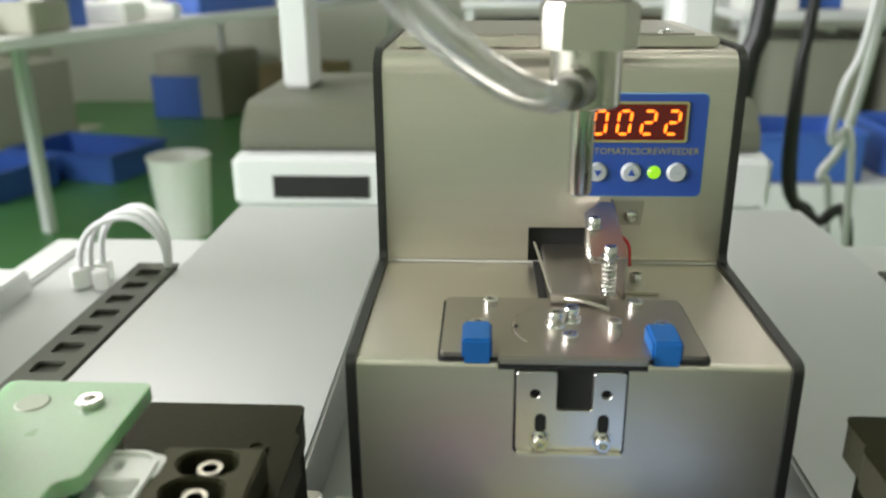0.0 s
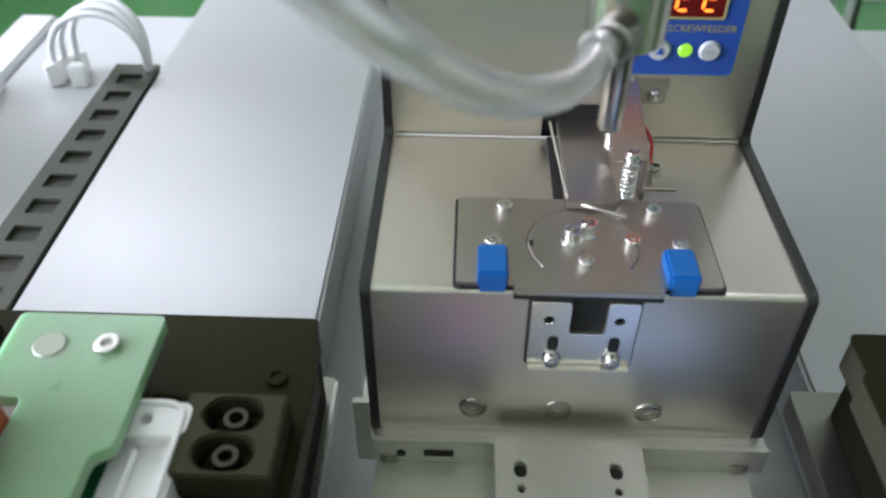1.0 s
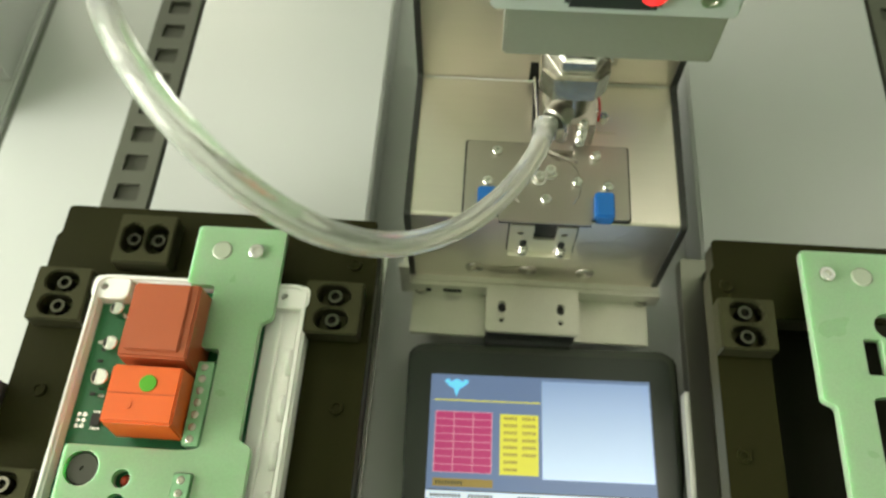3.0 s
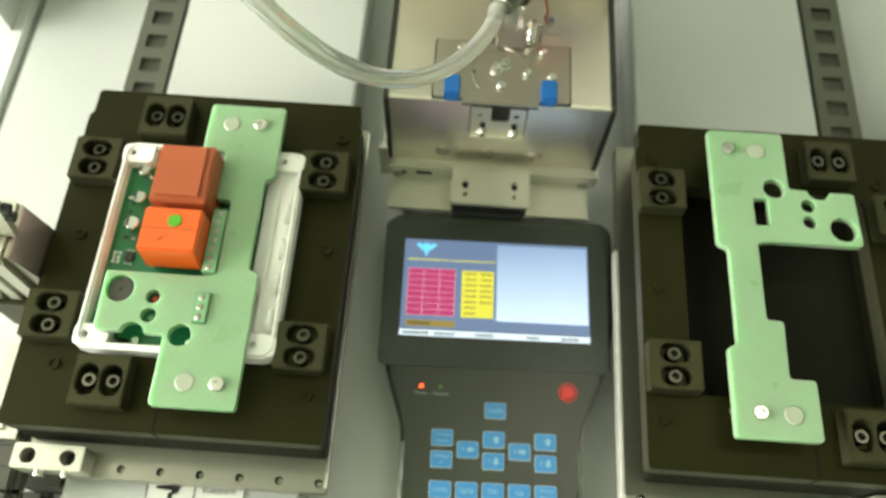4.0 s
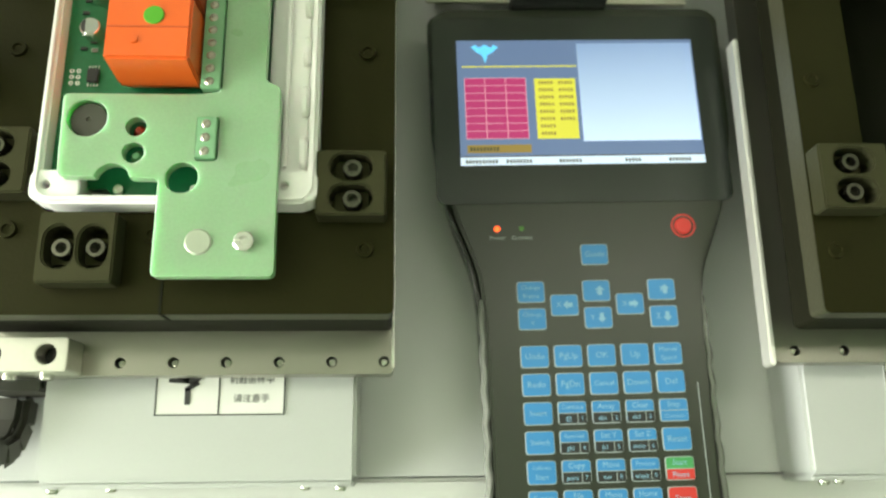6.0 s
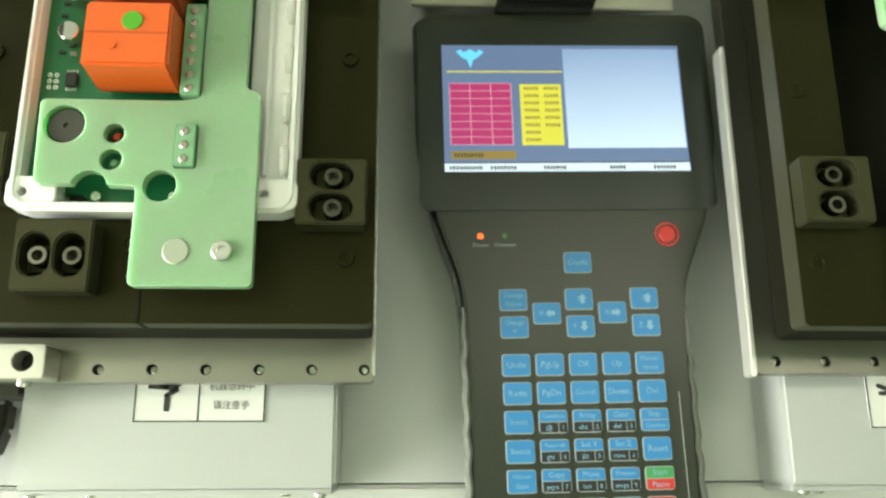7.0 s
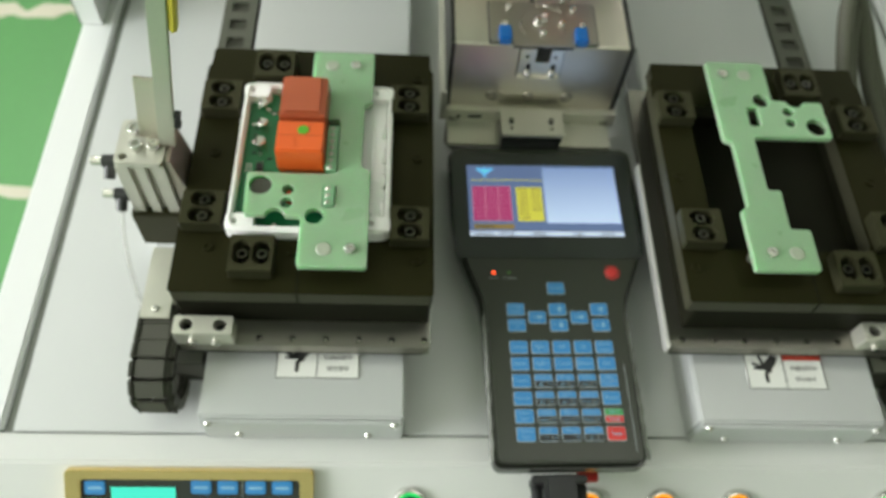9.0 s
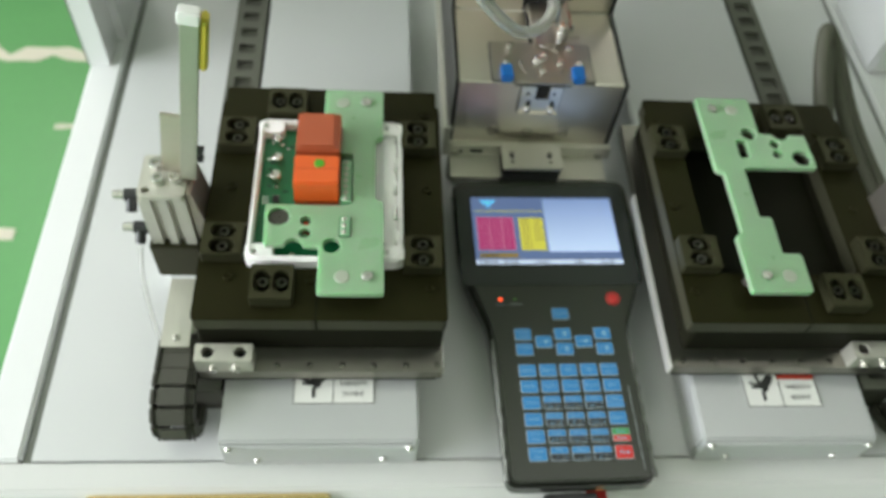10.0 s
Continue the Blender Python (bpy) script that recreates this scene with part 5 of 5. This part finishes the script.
# ---- the counter display on the front panel ----
def front_display():
    t = thing("operator_display", "gold-framed operator display with blue keys", "control display")
    t.matrix_basis = PANEL_AT
    x0, x1, y0, y1 = -0.2470, -0.0962, -0.0492, -0.0030
    part("frame", slab([rrect(x0, x1, y0, y1, 0.003, 4), rrect(x0 + 0.0095, x1 - 0.0085, y0 + 0.0040, y1 - 0.0062, 0.002, 4)], 0.0003, 0.0050, 0.0014), BRASS, t, "gold anodised frame", True)
    part("face", box(x0 + 0.009, x1 - 0.008, y0 + 0.0036, y1 - 0.0058, 0.0003, 0.0030), GLASS_BLACK, t, "black key panel")
    zz = 0.0031
    part("lcd", box(-0.2196, -0.1808, -0.0347, -0.0150, zz, zz + 0.0004), LCD_GREEN, t, "lit green liquid crystal screen")

    def button(u, v, mat, icon=None):
        b = part("key", slab([rrect(u - 0.0062, u + 0.0062, v - 0.0044, v + 0.0044, 0.0014, 3)], zz, zz + 0.0010, 0.0003), mat, t)
        if icon:
            k = 1 if icon == "^" else -1
            part("arrow", slab([[(u - 0.002, v - k * 0.0013), (u + 0.002, v - k * 0.0013), (u, v + k * 0.0018)]], zz + 0.0010, zz + 0.0012), ICON_WHITE, b)
        else:
            part("print", box(u - 0.0042, u + 0.0042, v - 0.0008, v + 0.0008, zz + 0.0010, zz + 0.0012), KEY_WHITE, b)
    for u in (-0.1650, -0.1488, -0.1318, -0.1155):
        for v in (-0.0146, -0.0274):
            button(u, v, BLUE_KEY)
    button(-0.2292, -0.0152, BLUE_KEY)
    two = part("key", slab([rrect(-0.2350, -0.2224, -0.0268, -0.0226, 0.001, 3)], zz, zz + 0.001), KEY_GREEN, t)
    part("lower_half", slab([rrect(-0.2350, -0.2224, -0.0306, -0.0269, 0.001, 3)], zz, zz + 0.001), KEY_RED, two)
    for u, ic in ((-0.2278, None), (-0.2115, "^"), (-0.1951, "v"), (-0.1792, None)):
        button(u, -0.0412, BLUE_KEY, ic)
    button(-0.1561, -0.0410, KEY_GREEN)
    button(-0.1211, -0.0406, KEY_GREEN)
    part("divider", box(-0.1404, -0.1401, y0 + 0.006, y1 - 0.008, zz, zz + 0.0002), KEY_GREY, t)
    return t


front_display()


def power_button(x, y, glow_mat, label, zh, en):
    t = thing("push_button", label, "push button", "illuminated push buttons")
    t.matrix_basis = PANEL_AT @ pose(x, y, 0)
    part("bezel", lathe([(0.0072, 0.0003), (0.0112, 0.0003), (0.0112, 0.0012), (0.0100, 0.0030), (0.0086, 0.0034), (0.0078, 0.0026), (0.0078, 0.0008)], (0, 0, 0), (0, 0, 1), 36), CHROME, t, "polished steel bezel", True)
    part("cap", lathe([(0, 0.0032), (0.0058, 0.0030), (0.0060, 0.0026), (0.0060, 0.0006)], (0, 0, 0), (0, 0, 1), 30), CAP_GREEN if "green" in label else RING_ORANGE, t, smooth=True)
    part("light_ring", slab([ring(0, 0, 0.0077, 36), ring(0, 0, 0.0061, 36)], 0.0006, 0.0030), glow_mat if "green" in label else RING_YELLOW, t, "glowing ring")
    icon = slab([ring(0, 0, 0.0028, 20, 130, 410) + list(reversed(ring(0, 0, 0.0022, 20, 130, 410)))], 0.0033, 0.0036)
    box(-0.0004, 0.0004, 0.0004, 0.0034, 0.0033, 0.0036, 0, icon)
    part("power_sign", icon, ICON_WHITE if "green" in label else RING_YELLOW, t)
    sign = thing("button_caption", "black printed caption on the front panel", "caption", "button captions")
    sign.matrix_basis = PANEL_AT
    text("lettering", zh, (x, y - 0.0156, 0.0004), 0.0066, INK, sign)
    text("lettering", en, (x, y - 0.0226, 0.0004), 0.0062 if len(en) < 8 else 0.0034, INK, sign)


for x, g, lab, zh, en in ((-0.0361, RING_GREEN, "steel push button lit with a green ring", "启 动", "Start"), (0.0772, RING_ORANGE, "steel push button lit with an orange ring", "复 位", "Reset"),
                          (0.1254, RING_ORANGE, "steel push button lit with an orange ring", "暂 停", "Pause"), (0.1745, RING_ORANGE, "steel push button lit with an orange ring", "补   打", "Make up for screws"),
                          (0.2750, RING_GREEN, "steel push button lit with a green ring", "启 动", "Start")):
    power_button(x, -0.0258, g, lab, zh, en)


# ---- side clamps, chains and wiring ----
ARM = pose(-0.1865, 0.1260, 0.9082, 0, 10, 0)


def swing_clamp():
    t = thing("clamp_cylinder", "aluminium pneumatic clamp with an upright arm", "pneumatic clamp", "pneumatic clamps")
    part("foot", box(-0.2190, -0.1868, 0.1085, 0.1465, 0.8205, 0.8560, 0.001), BLACK_BLOCK, t, "black mounting block")
    part("riser", box(-0.2160, -0.1890, 0.1150, 0.1450, TABLE + 0.0005, 0.8203, 0.001), WHITE, t)
    prof = []
    x0, x1, y0, y1 = -0.2165, -0.1875, 0.1110, 0.1445
    for i, s in enumerate((x0 + 0.0095, x0 + 0.0195)):
        prof += [(s - 0.0022, y0), (s - 0.0022, y0 + 0.004), (s + 0.0022, y0 + 0.004), (s + 0.0022, y0)]
    body = slab([[(x0, y0), *prof, (x1, y0), (x1, y1), (x0, y1)]], 0.8562, 0.9030)
    part("cylinder", body, STAND, t, "grooved aluminium cylinder body")
    part("cap_plate", slab([rrect(x0, x1, y0, y1, 0.003, 4), ring(x0 + 0.005, y0 + 0.005, 0.0024, 14)], 0.9032, 0.9075, 0.0008), STAND, t)
    for x, y in ((x0 + 0.009, y0 + 0.024), (x0 + 0.012, y0 + 0.012), (x0 + 0.022, y0 + 0.013), (x0 + 0.024, y0 + 0.022)):
        cap_screw("screw", (x, y, 0.9076), 0.0040, 0.0042, t)
    part("arm", box(-0.0048, 0.0048, -0.0020, 0.0020, 0.0, 0.1250, 0.0005, None, ARM), STAND, t, "upright flat aluminium arm")
    part("arm_end", box(-0.0062, 0.0052, -0.0040, 0.0040, 0.1252, 0.1330, 0.0008, None, ARM), PLASTIC, t, "white plastic arm end")
    part("tag", box(0.0050, 0.0092, -0.0015, 0.0070, 0.0930, 0.1290, 0.0012, None, ARM), YELLOW, t, "yellow plastic tag")
    part("backing_plate", box(-0.0165, -0.0050, 0.0022, 0.0045, 0.0, 0.0520, 0.0005, None, ARM), STEEL, t)
    for z in (0.020, 0.028):
        part("bolt", rod(ARM @ Vector((0.0049, 0, z)), ARM @ Vector((0.0085, 0, z)), 0.0026, 12), KEY_BLACK, t)
    part("lug", along_y([rounded([(-0.1874, 0.858), (-0.1874, 0.9060), (-0.1845, 0.9060), (-0.1800, 0.880), (-0.1800, 0.858)], 0.002)], 0.114, 0.142), DARK_STEEL, t)
    for z, y in ((0.897, 0.120), (0.868, 0.116)):
        v = part("air_fitting", rod((x0 - 0.0002, y, z), (x0 - 0.0105, y, z), 0.0042, 16, None, 0.0006), KEY_BLACK, t, "black push-in air fitting", True)
        part("knob", rod((x0 - 0.0106, y, z), (x0 - 0.0170, y, z), 0.0030, 14), TIN, v, smooth=True)
        part("elbow", rod((x0 - 0.0060, y, z), (x0 - 0.0060, y - 0.009, z - 0.006), 0.0034, 14), KEY_BLACK, v, smooth=True)
    part("air_line", sweep(smooth_line([(x0 - 0.006, 0.107, 0.862), (x0 - 0.006, 0.090, 0.840), (-0.212, 0.060, 0.815), (-0.200, 0.050, 0.806)]), 0.0013, 8), CLEAR, t, smooth=True)
    return t


swing_clamp()
right_clamp = copy_thing(bpy.data.objects["clamp_cylinder"], Matrix.Translation((2 * 0.0488, 2 * 0.128, 0)) @ pose(0, 0, 0, 0, 0, 180))


def drag_chain(x):
    t = thing("cable_chain", "black plastic cable chain bent at the carriage side", "cable chain", "cable chains")
    pts = [(0.018, 0.8023), (0.008, 0.8035), (-0.001, 0.8095), (-0.0048, 0.8200), (-0.0032, 0.8310), (0.004, 0.8382), (0.013, 0.8410), (0.0212, 0.8412), (0.036, 0.8412), (0.0465, 0.8412)]
    pts = [(p.x, p.y) for p in smooth_line([(a, b, 0) for a, b in pts], 6)]
    step = []
    last = None
    for p in pts:
        if last is None or (Vector(p) - Vector(last)).length > 0.0098:
            step.append(p)
            last = p
    for a, b in zip(step, step[1:]):
        cy, cz = (a[0] + b[0]) / 2, (a[1] + b[1]) / 2
        ang = math.degrees(math.atan2(b[1] - a[1], b[0] - a[0]))
        m = pose(x, cy, cz, ang, 0, 0)
        link = part("link", joined(box(-0.0130, -0.0085, -0.0068, 0.0068, -0.0058, 0.0058, 0.0022, None, m), box(0.0085, 0.0130, -0.0068, 0.0068, -0.0058, 0.0058, 0.0022, None, m)), CHAIN, t)
        part("crossbar", joined(box(-0.0088, 0.0088, -0.0056, 0.0056, -0.0055, -0.0036, 0.0008, None, m), box(-0.0088, 0.0088, -0.0056, 0.0056, 0.0036, 0.0055, 0.0008, None, m)), CHAIN, link)
    return t


drag_chain(-0.1920)
drag_chain(0.2930)
for x0, x1 in ((-0.2030, -0.1850), (0.2830, 0.3040)):
    p = thing("chain_bracket", "grey aluminium sheet bracket over the cable chain", "bracket", "chain brackets")
    part("sheet", box(x0, x1, 0.039, 0.089, 0.8475, 0.8490, 0.0004), STAND, p)
    pan_screw("screw", ((x0 + x1) / 2, 0.045, 0.8490), 0.0024, 0.0018, p)
    part("arm", box(min(x0, x1) if x0 > 0 else x1 - 0.004, (x0 + 0.004) if x0 > 0 else x1 + 0.002, 0.049, 0.079, 0.8380, 0.8474), ALU, p)

loop = thing("cable_loops", "white cable loops rising from plugs at the duct end", "cable")
for dx, h, dy in ((0.0, 0.0, 0.0), (0.0055, 0.0015, 0.006), (-0.0050, -0.0030, -0.005)):
    pts = [(-0.2440 + dx, 0.527 + dy, 0.8080), (-0.2390 + dx, 0.522 + dy, 0.8284 + h), (-0.2263 + dx, 0.515 + dy, 0.8448 + h), (-0.2073 + dx * 0.8, 0.507 + dy, 0.8552 + h), (-0.1881 + dx * 0.5, 0.497 + dy * 0.6, 0.8565 + h), (-0.1735 + dx * 0.2, 0.487 + dy * 0.3, 0.8460 + h), (-0.1712, 0.4830, 0.8240)]
    part("strand", sweep(smooth_line(pts), 0.0022, 10), CABLE, loop, smooth=True)
for x, y, a in ((-0.2440, 0.527, 20), (-0.2385, 0.534, -15), (-0.2490, 0.519, 35), (-0.2330, 0.518, 10)):
    part("connector", box(-0.0050, 0.0050, -0.0042, 0.0042, TABLE + 0.0005, TABLE + 0.0150, 0.001, None, pose(x, y, 0, 0, 0, a)), PLASTIC, loop)

chain = thing("cable_bundle", "dark grey sleeved cables looping up beside the fixture", "cable")
for k, (dx, dz, r) in enumerate(((0.0, 0.0, 0.0065), (0.011, -0.012, 0.0055))):
    pts = [(0.322 + dx, 0.150, TABLE + 0.008), (0.316 + dx, 0.200, TABLE + 0.010), (0.310 + dx, 0.250, 0.822 + dz), (0.306 + dx, 0.300, 0.855 + dz), (0.312 + dx, 0.330, 0.872 + dz), (0.324 + dx, 0.325, 0.858 + dz), (0.336 + dx, 0.290, 0.826 + dz * 0.5), (0.346 + dx, 0.240, TABLE + 0.008), (0.350 + dx, 0.180, TABLE + 0.007)]
    part("strand", sweep(smooth_line(pts), r, 12), CABLE_GREY, chain, smooth=True)


# ---- background of the workshop ----
def bench(x0, x1, y0, y1, h, label, shelf=True):
    t = thing("work_bench", label, "bench", "work benches")
    part("top", box(x0, x1, y0, y1, h - 0.035, h, 0.004), BENCH, t, "pale bench top")
    for x in (x0 + 0.04, x1 - 0.04):
        for y in (y0 + 0.04, y1 - 0.04):
            part("leg", box(x - 0.02, x + 0.02, y - 0.02, y + 0.02, 0, h - 0.036, 0.002), WHITE, t)
    if shelf:
        part("shelf", box(x0 + 0.06, x1 - 0.06, y0 + 0.06, y1 - 0.06, 0.16, 0.18), GREY_CRATE, t)
    return t


def bin_box(x, y, z, sx, sy, sz, mat=None, label="blue plastic storage bin"):
    t = thing("storage_bin", label, "bin", "storage bins")
    t.matrix_basis = pose(x, y, z)
    o = [(-sx / 2, -sy / 2), (sx / 2, -sy / 2), (sx / 2, sy / 2), (-sx / 2, sy / 2)]
    part("wall", slab([rounded(o, 0.02), rounded([(a * 0.94, b * 0.94) for a, b in o], 0.016)], 0.001, sz, 0.002), mat or BIN_BLUE, t)
    part("bottom", slab([rounded([(a * 0.95, b * 0.95) for a, b in o], 0.016)], 0.001, 0.012), mat or BIN_BLUE, t)
    part("lip", slab([rounded([(a * 1.04, b * 1.04) for a, b in o], 0.02), rounded([(a * 0.96, b * 0.96) for a, b in o], 0.016)], sz + 0.0005, sz + 0.015, 0.002), mat or BIN_BLUE, t)
    return t

LONG = pose(-1.10, 3.05, 0, 0, 0, -15.5)
long_bench = bench(-1.3, 0.0, -1.55, 2.2, 0.80, "long white-topped work bench crowded with parts", False)
long_bench.matrix_basis = LONG
part("leg", box(-0.55, -0.51, -0.27, -0.23, 0, 0.764, 0.002), WHITE, long_bench)
bench(1.0, 2.6, 3.3, 4.1, 0.80, "white-topped work bench beyond the machine")
bench(-0.10, 1.3, 4.2, 5.0, 0.80, "white-topped work bench at the back")
for u, v, z, sx, sy, sz in ((-0.35, -0.5, 0.801, 0.5, 0.3, 0.09), (-0.25, 0.5, 0.801, 0.4, 0.6, 0.12), (-0.9, 0.1, 0.801, 0.5, 0.5, 0.16), (-0.3, 1.5, 0.801, 0.4, 0.5, 0.20)):
    bin_box(0, 0, 0, sx, sy, sz).matrix_basis = LONG @ pose(u, v, z)
for u, v, z, sx, sy, sz in ((-1.08, 0.62, 0.001, 0.62, 0.42, 0.12), (-1.30, 0.14, 0.001, 0.55, 0.42, 0.12), (-1.95, 0.30, 0.001, 0.55, 0.42, 0.12)):
    bin_box(0, 0, 0, sx, sy, sz).matrix_basis = LONG @ pose(u, v, z)
for a in ((-2.02, 5.48, 0.001, 0.36, 0.28, 0.26), (0.35, 4.6, 0.801, 0.5, 0.35, 0.14), (1.02, 2.72, 0.325, 0.40, 0.3, 0.14), (1.43, 2.80, 0.325, 0.24, 0.3, 0.14), (1.3, 3.6, 0.801, 0.4, 0.3, 0.12)):
    bin_box(*a)
# pail shape stands in for a blurred bright patch on the floor
pail = thing("pail", "white pail-shaped stand-in for a bright patch on the floor", "pail")
pail.matrix_basis = pose(-1.13, 2.95, 0)
part("bucket", lathe([(0, 0.006), (0.088, 0.006), (0.108, 0.30), (0.113, 0.30), (0.113, 0.285), (0.092, 0.001), (0, 0.001)], (0, 0, 0), (0, 0, 1), 28), PLASTIC, pail, smooth=True)
part("rim", lathe([(0.109, 0.301), (0.118, 0.301), (0.118, 0.312), (0.109, 0.312), (0.109, 0.301)], (0, 0, 0), (0, 0, 1), 28), PLASTIC, pail, smooth=True)
CARTON = material("brown_carton", (0.34, 0.25, 0.14), 0.8, vary=0.15, scale=6)


def carton(x, y, z, sx, sy, sz, mat, label):
    t = thing("storage_carton", label, "carton", "cartons under the benches")
    t.matrix_basis = pose(x, y, z)
    part("body", box(-sx / 2, sx / 2, -sy / 2, sy / 2, 0.001, sz, 0.006), mat, t)
    part("flap", box(-sx / 2 + 0.005, sx / 2 - 0.005, -0.012, 0.012, sz + 0.0005, sz + 0.004), mat, t)
    return t


for u, v, sx, sy, h, mat in ((-1.75, -0.6, 0.6, 0.7, 0.46, GREY_CRATE), (-2.0, 1.0, 0.5, 0.6, 0.46, GREY_CRATE), (-1.45, 2.25, 0.5, 0.5, 0.42, GREY_CRATE), (-0.75, 2.35, 0.5, 0.4, 0.34, CARTON)):
    carton(0, 0, 0, sx, sy, h, mat, "dull packed carton standing on the floor").matrix_basis = LONG @ pose(u, v, 0.0)
carton(1.22, 2.80, 0.0, 0.95, 0.5, 0.318, BENCH, "low white carton standing on the floor")
for a in ((1.3, 3.7, 0.181, 0.5, 0.6, 0.5, GREY_CRATE), (1.9, 3.7, 0.181, 0.5, 0.6, 0.5, GREY_CRATE), (0.2, 4.6, 0.181, 0.5, 0.6, 0.5, GREY_CRATE), (0.8, 4.6, 0.181, 0.5, 0.6, 0.5, CARTON)):
    carton(*a, "dull packed carton on the bench shelf")
# white packets and trays crowding the bench tops
rng = random.Random(5)
for u, v in ((-0.10, -0.62), (-0.22, -0.78), (-0.14, -0.20), (-0.12, 0.02), (-0.30, 0.16), (-0.55, -0.30), (-0.60, 0.62), (-0.10, 0.86), (-0.20, 1.15), (-0.55, 1.2)):
    sx, sy, sz = rng.uniform(0.10, 0.22), rng.uniform(0.12, 0.24), rng.uniform(0.03, 0.11)
    p = thing("packet", "small white packet lying on the bench", "packet", "packets on the benches")
    part("body", box(-sx / 2, sx / 2, -sy / 2, sy / 2, 0.0, sz, 0.008), PLASTIC if rng.random() < 0.7 else GREY_CRATE, p)
    part("fold", box(-sx / 2 + 0.01, sx / 2 - 0.01, -0.012, 0.012, sz + 0.0005, sz + 0.005, 0.001), PLASTIC, p)
    p.matrix_basis = LONG @ pose(u, v, 0.801, 0, 0, rng.uniform(-25, 25))
for x, y in ((1.12, 3.42), (1.55, 3.46), (1.86, 3.60), (2.3, 3.5), (0.75, 4.4), (1.1, 4.5)):
    sx, sy, sz = rng.uniform(0.16, 0.32), rng.uniform(0.16, 0.26), rng.uniform(0.08, 0.26)
    p = thing("packet", "small white packet lying on the bench", "packet", "packets on the benches")
    part("body", box(-sx / 2, sx / 2, -sy / 2, sy / 2, 0.0, sz, 0.008), PLASTIC, p)
    part("fold", box(-sx / 2 + 0.01, sx / 2 - 0.01, -0.012, 0.012, sz + 0.0005, sz + 0.005, 0.001), PLASTIC, p)
    p.matrix_basis = pose(x, y, 0.801, 0, 0, rng.uniform(-25, 25))


def second_robot():
    t = thing("second_robot", "white desktop robot with a dark recess on its bench", "machine")
    part("body", box(-0.262, 0.34, 0.90, 1.24, 0.738, 0.798, 0.006), WHITE, t)
    part("recess", box(-0.215, -0.105, 0.8992, 0.9002, 0.750, 0.776), HOLE_SHADE, t, "dark recess in the front")
    part("hood", along_x(rounded([(0.92, 0.799), (0.925, 0.822), (0.96, 0.850), (1.22, 0.850), (1.22, 0.799)], 0.015), -0.255, 0.33), DARK_CLOTH, t, "dark curved hood")
    part("column", box(-0.232, -0.196, 1.05, 1.12, 0.851, 1.40, 0.004), WHITE, t)
    part("column", box(0.26, 0.30, 1.05, 1.12, 0.851, 1.40, 0.004), WHITE, t)
    part("beam", box(-0.232, 0.30, 1.05, 1.12, 1.401, 1.47, 0.004), WHITE, t)
    part("stand", box(-0.24, 0.31, 0.92, 1.22, 0.0, 0.737, 0.004), GREY_CRATE, t)
    return t


second_robot()
DROPS = (([(0.47, 1.30, 2.999), (0.455, 1.30, 1.6), (0.440, 1.30, 0.97), (0.423, 1.30, 0.846), (0.410, 1.31, 0.60), (0.42, 1.32, 0.001)], 0.017, CABLE_BLACK, "thick dark cable bundle hanging from the ceiling"),
         ([(0.55, 1.30, 2.999), (0.525, 1.30, 1.5), (0.510, 1.30, 0.954), (0.502, 1.30, 0.829), (0.508, 1.30, 0.66), (0.56, 1.30, 0.60), (0.62, 1.31, 0.57), (0.66, 1.32, 0.001)], 0.009, CABLE_BLACK, "dark cable hanging from the ceiling to the floor"),
         ([(0.57, 1.36, 2.999), (0.545, 1.36, 1.5), (0.53, 1.36, 0.90), (0.54, 1.36, 0.64), (0.59, 1.36, 0.54), (0.62, 1.36, 0.001)], 0.007, CABLE_BLACK, "dark cable hanging from the ceiling to the floor"),
         ([(0.62, 1.25, 2.999), (0.60, 1.25, 1.4), (0.575, 1.25, 0.93), (0.55, 1.25, 0.82), (0.545, 1.25, 0.74), (0.58, 1.25, 0.70), (0.62, 1.25, 0.001)], 0.006, CABLE, "pale cable hanging from the ceiling to the floor"),
         ([(0.66, 1.40, 2.999), (0.65, 1.40, 1.4), (0.655, 1.40, 0.95), (0.63, 1.40, 0.72), (0.60, 1.40, 0.65), (0.62, 1.40, 0.58), (0.66, 1.40, 0.001)], 0.008, CABLE, "pale cable hanging from the ceiling to the floor"))
for pts, r, mat, lab in DROPS:
    p = thing("cable_drop", lab, "cable", "hanging cables")
    part("strand", sweep(smooth_line(pts), r, 10), mat, p, smooth=True)
for x, y in ((0.62, 2.6), (1.6, 2.95), (2.1, 2.3)):
    tagged(part("pillar", box(x - 0.05, x + 0.05, y - 0.05, y + 0.05, 0.0, 2.999, 0.005), WHITE), "white square steel post", "post", "posts")


def motions():
    """Nothing in the place moves; the camera alone does."""


motions()
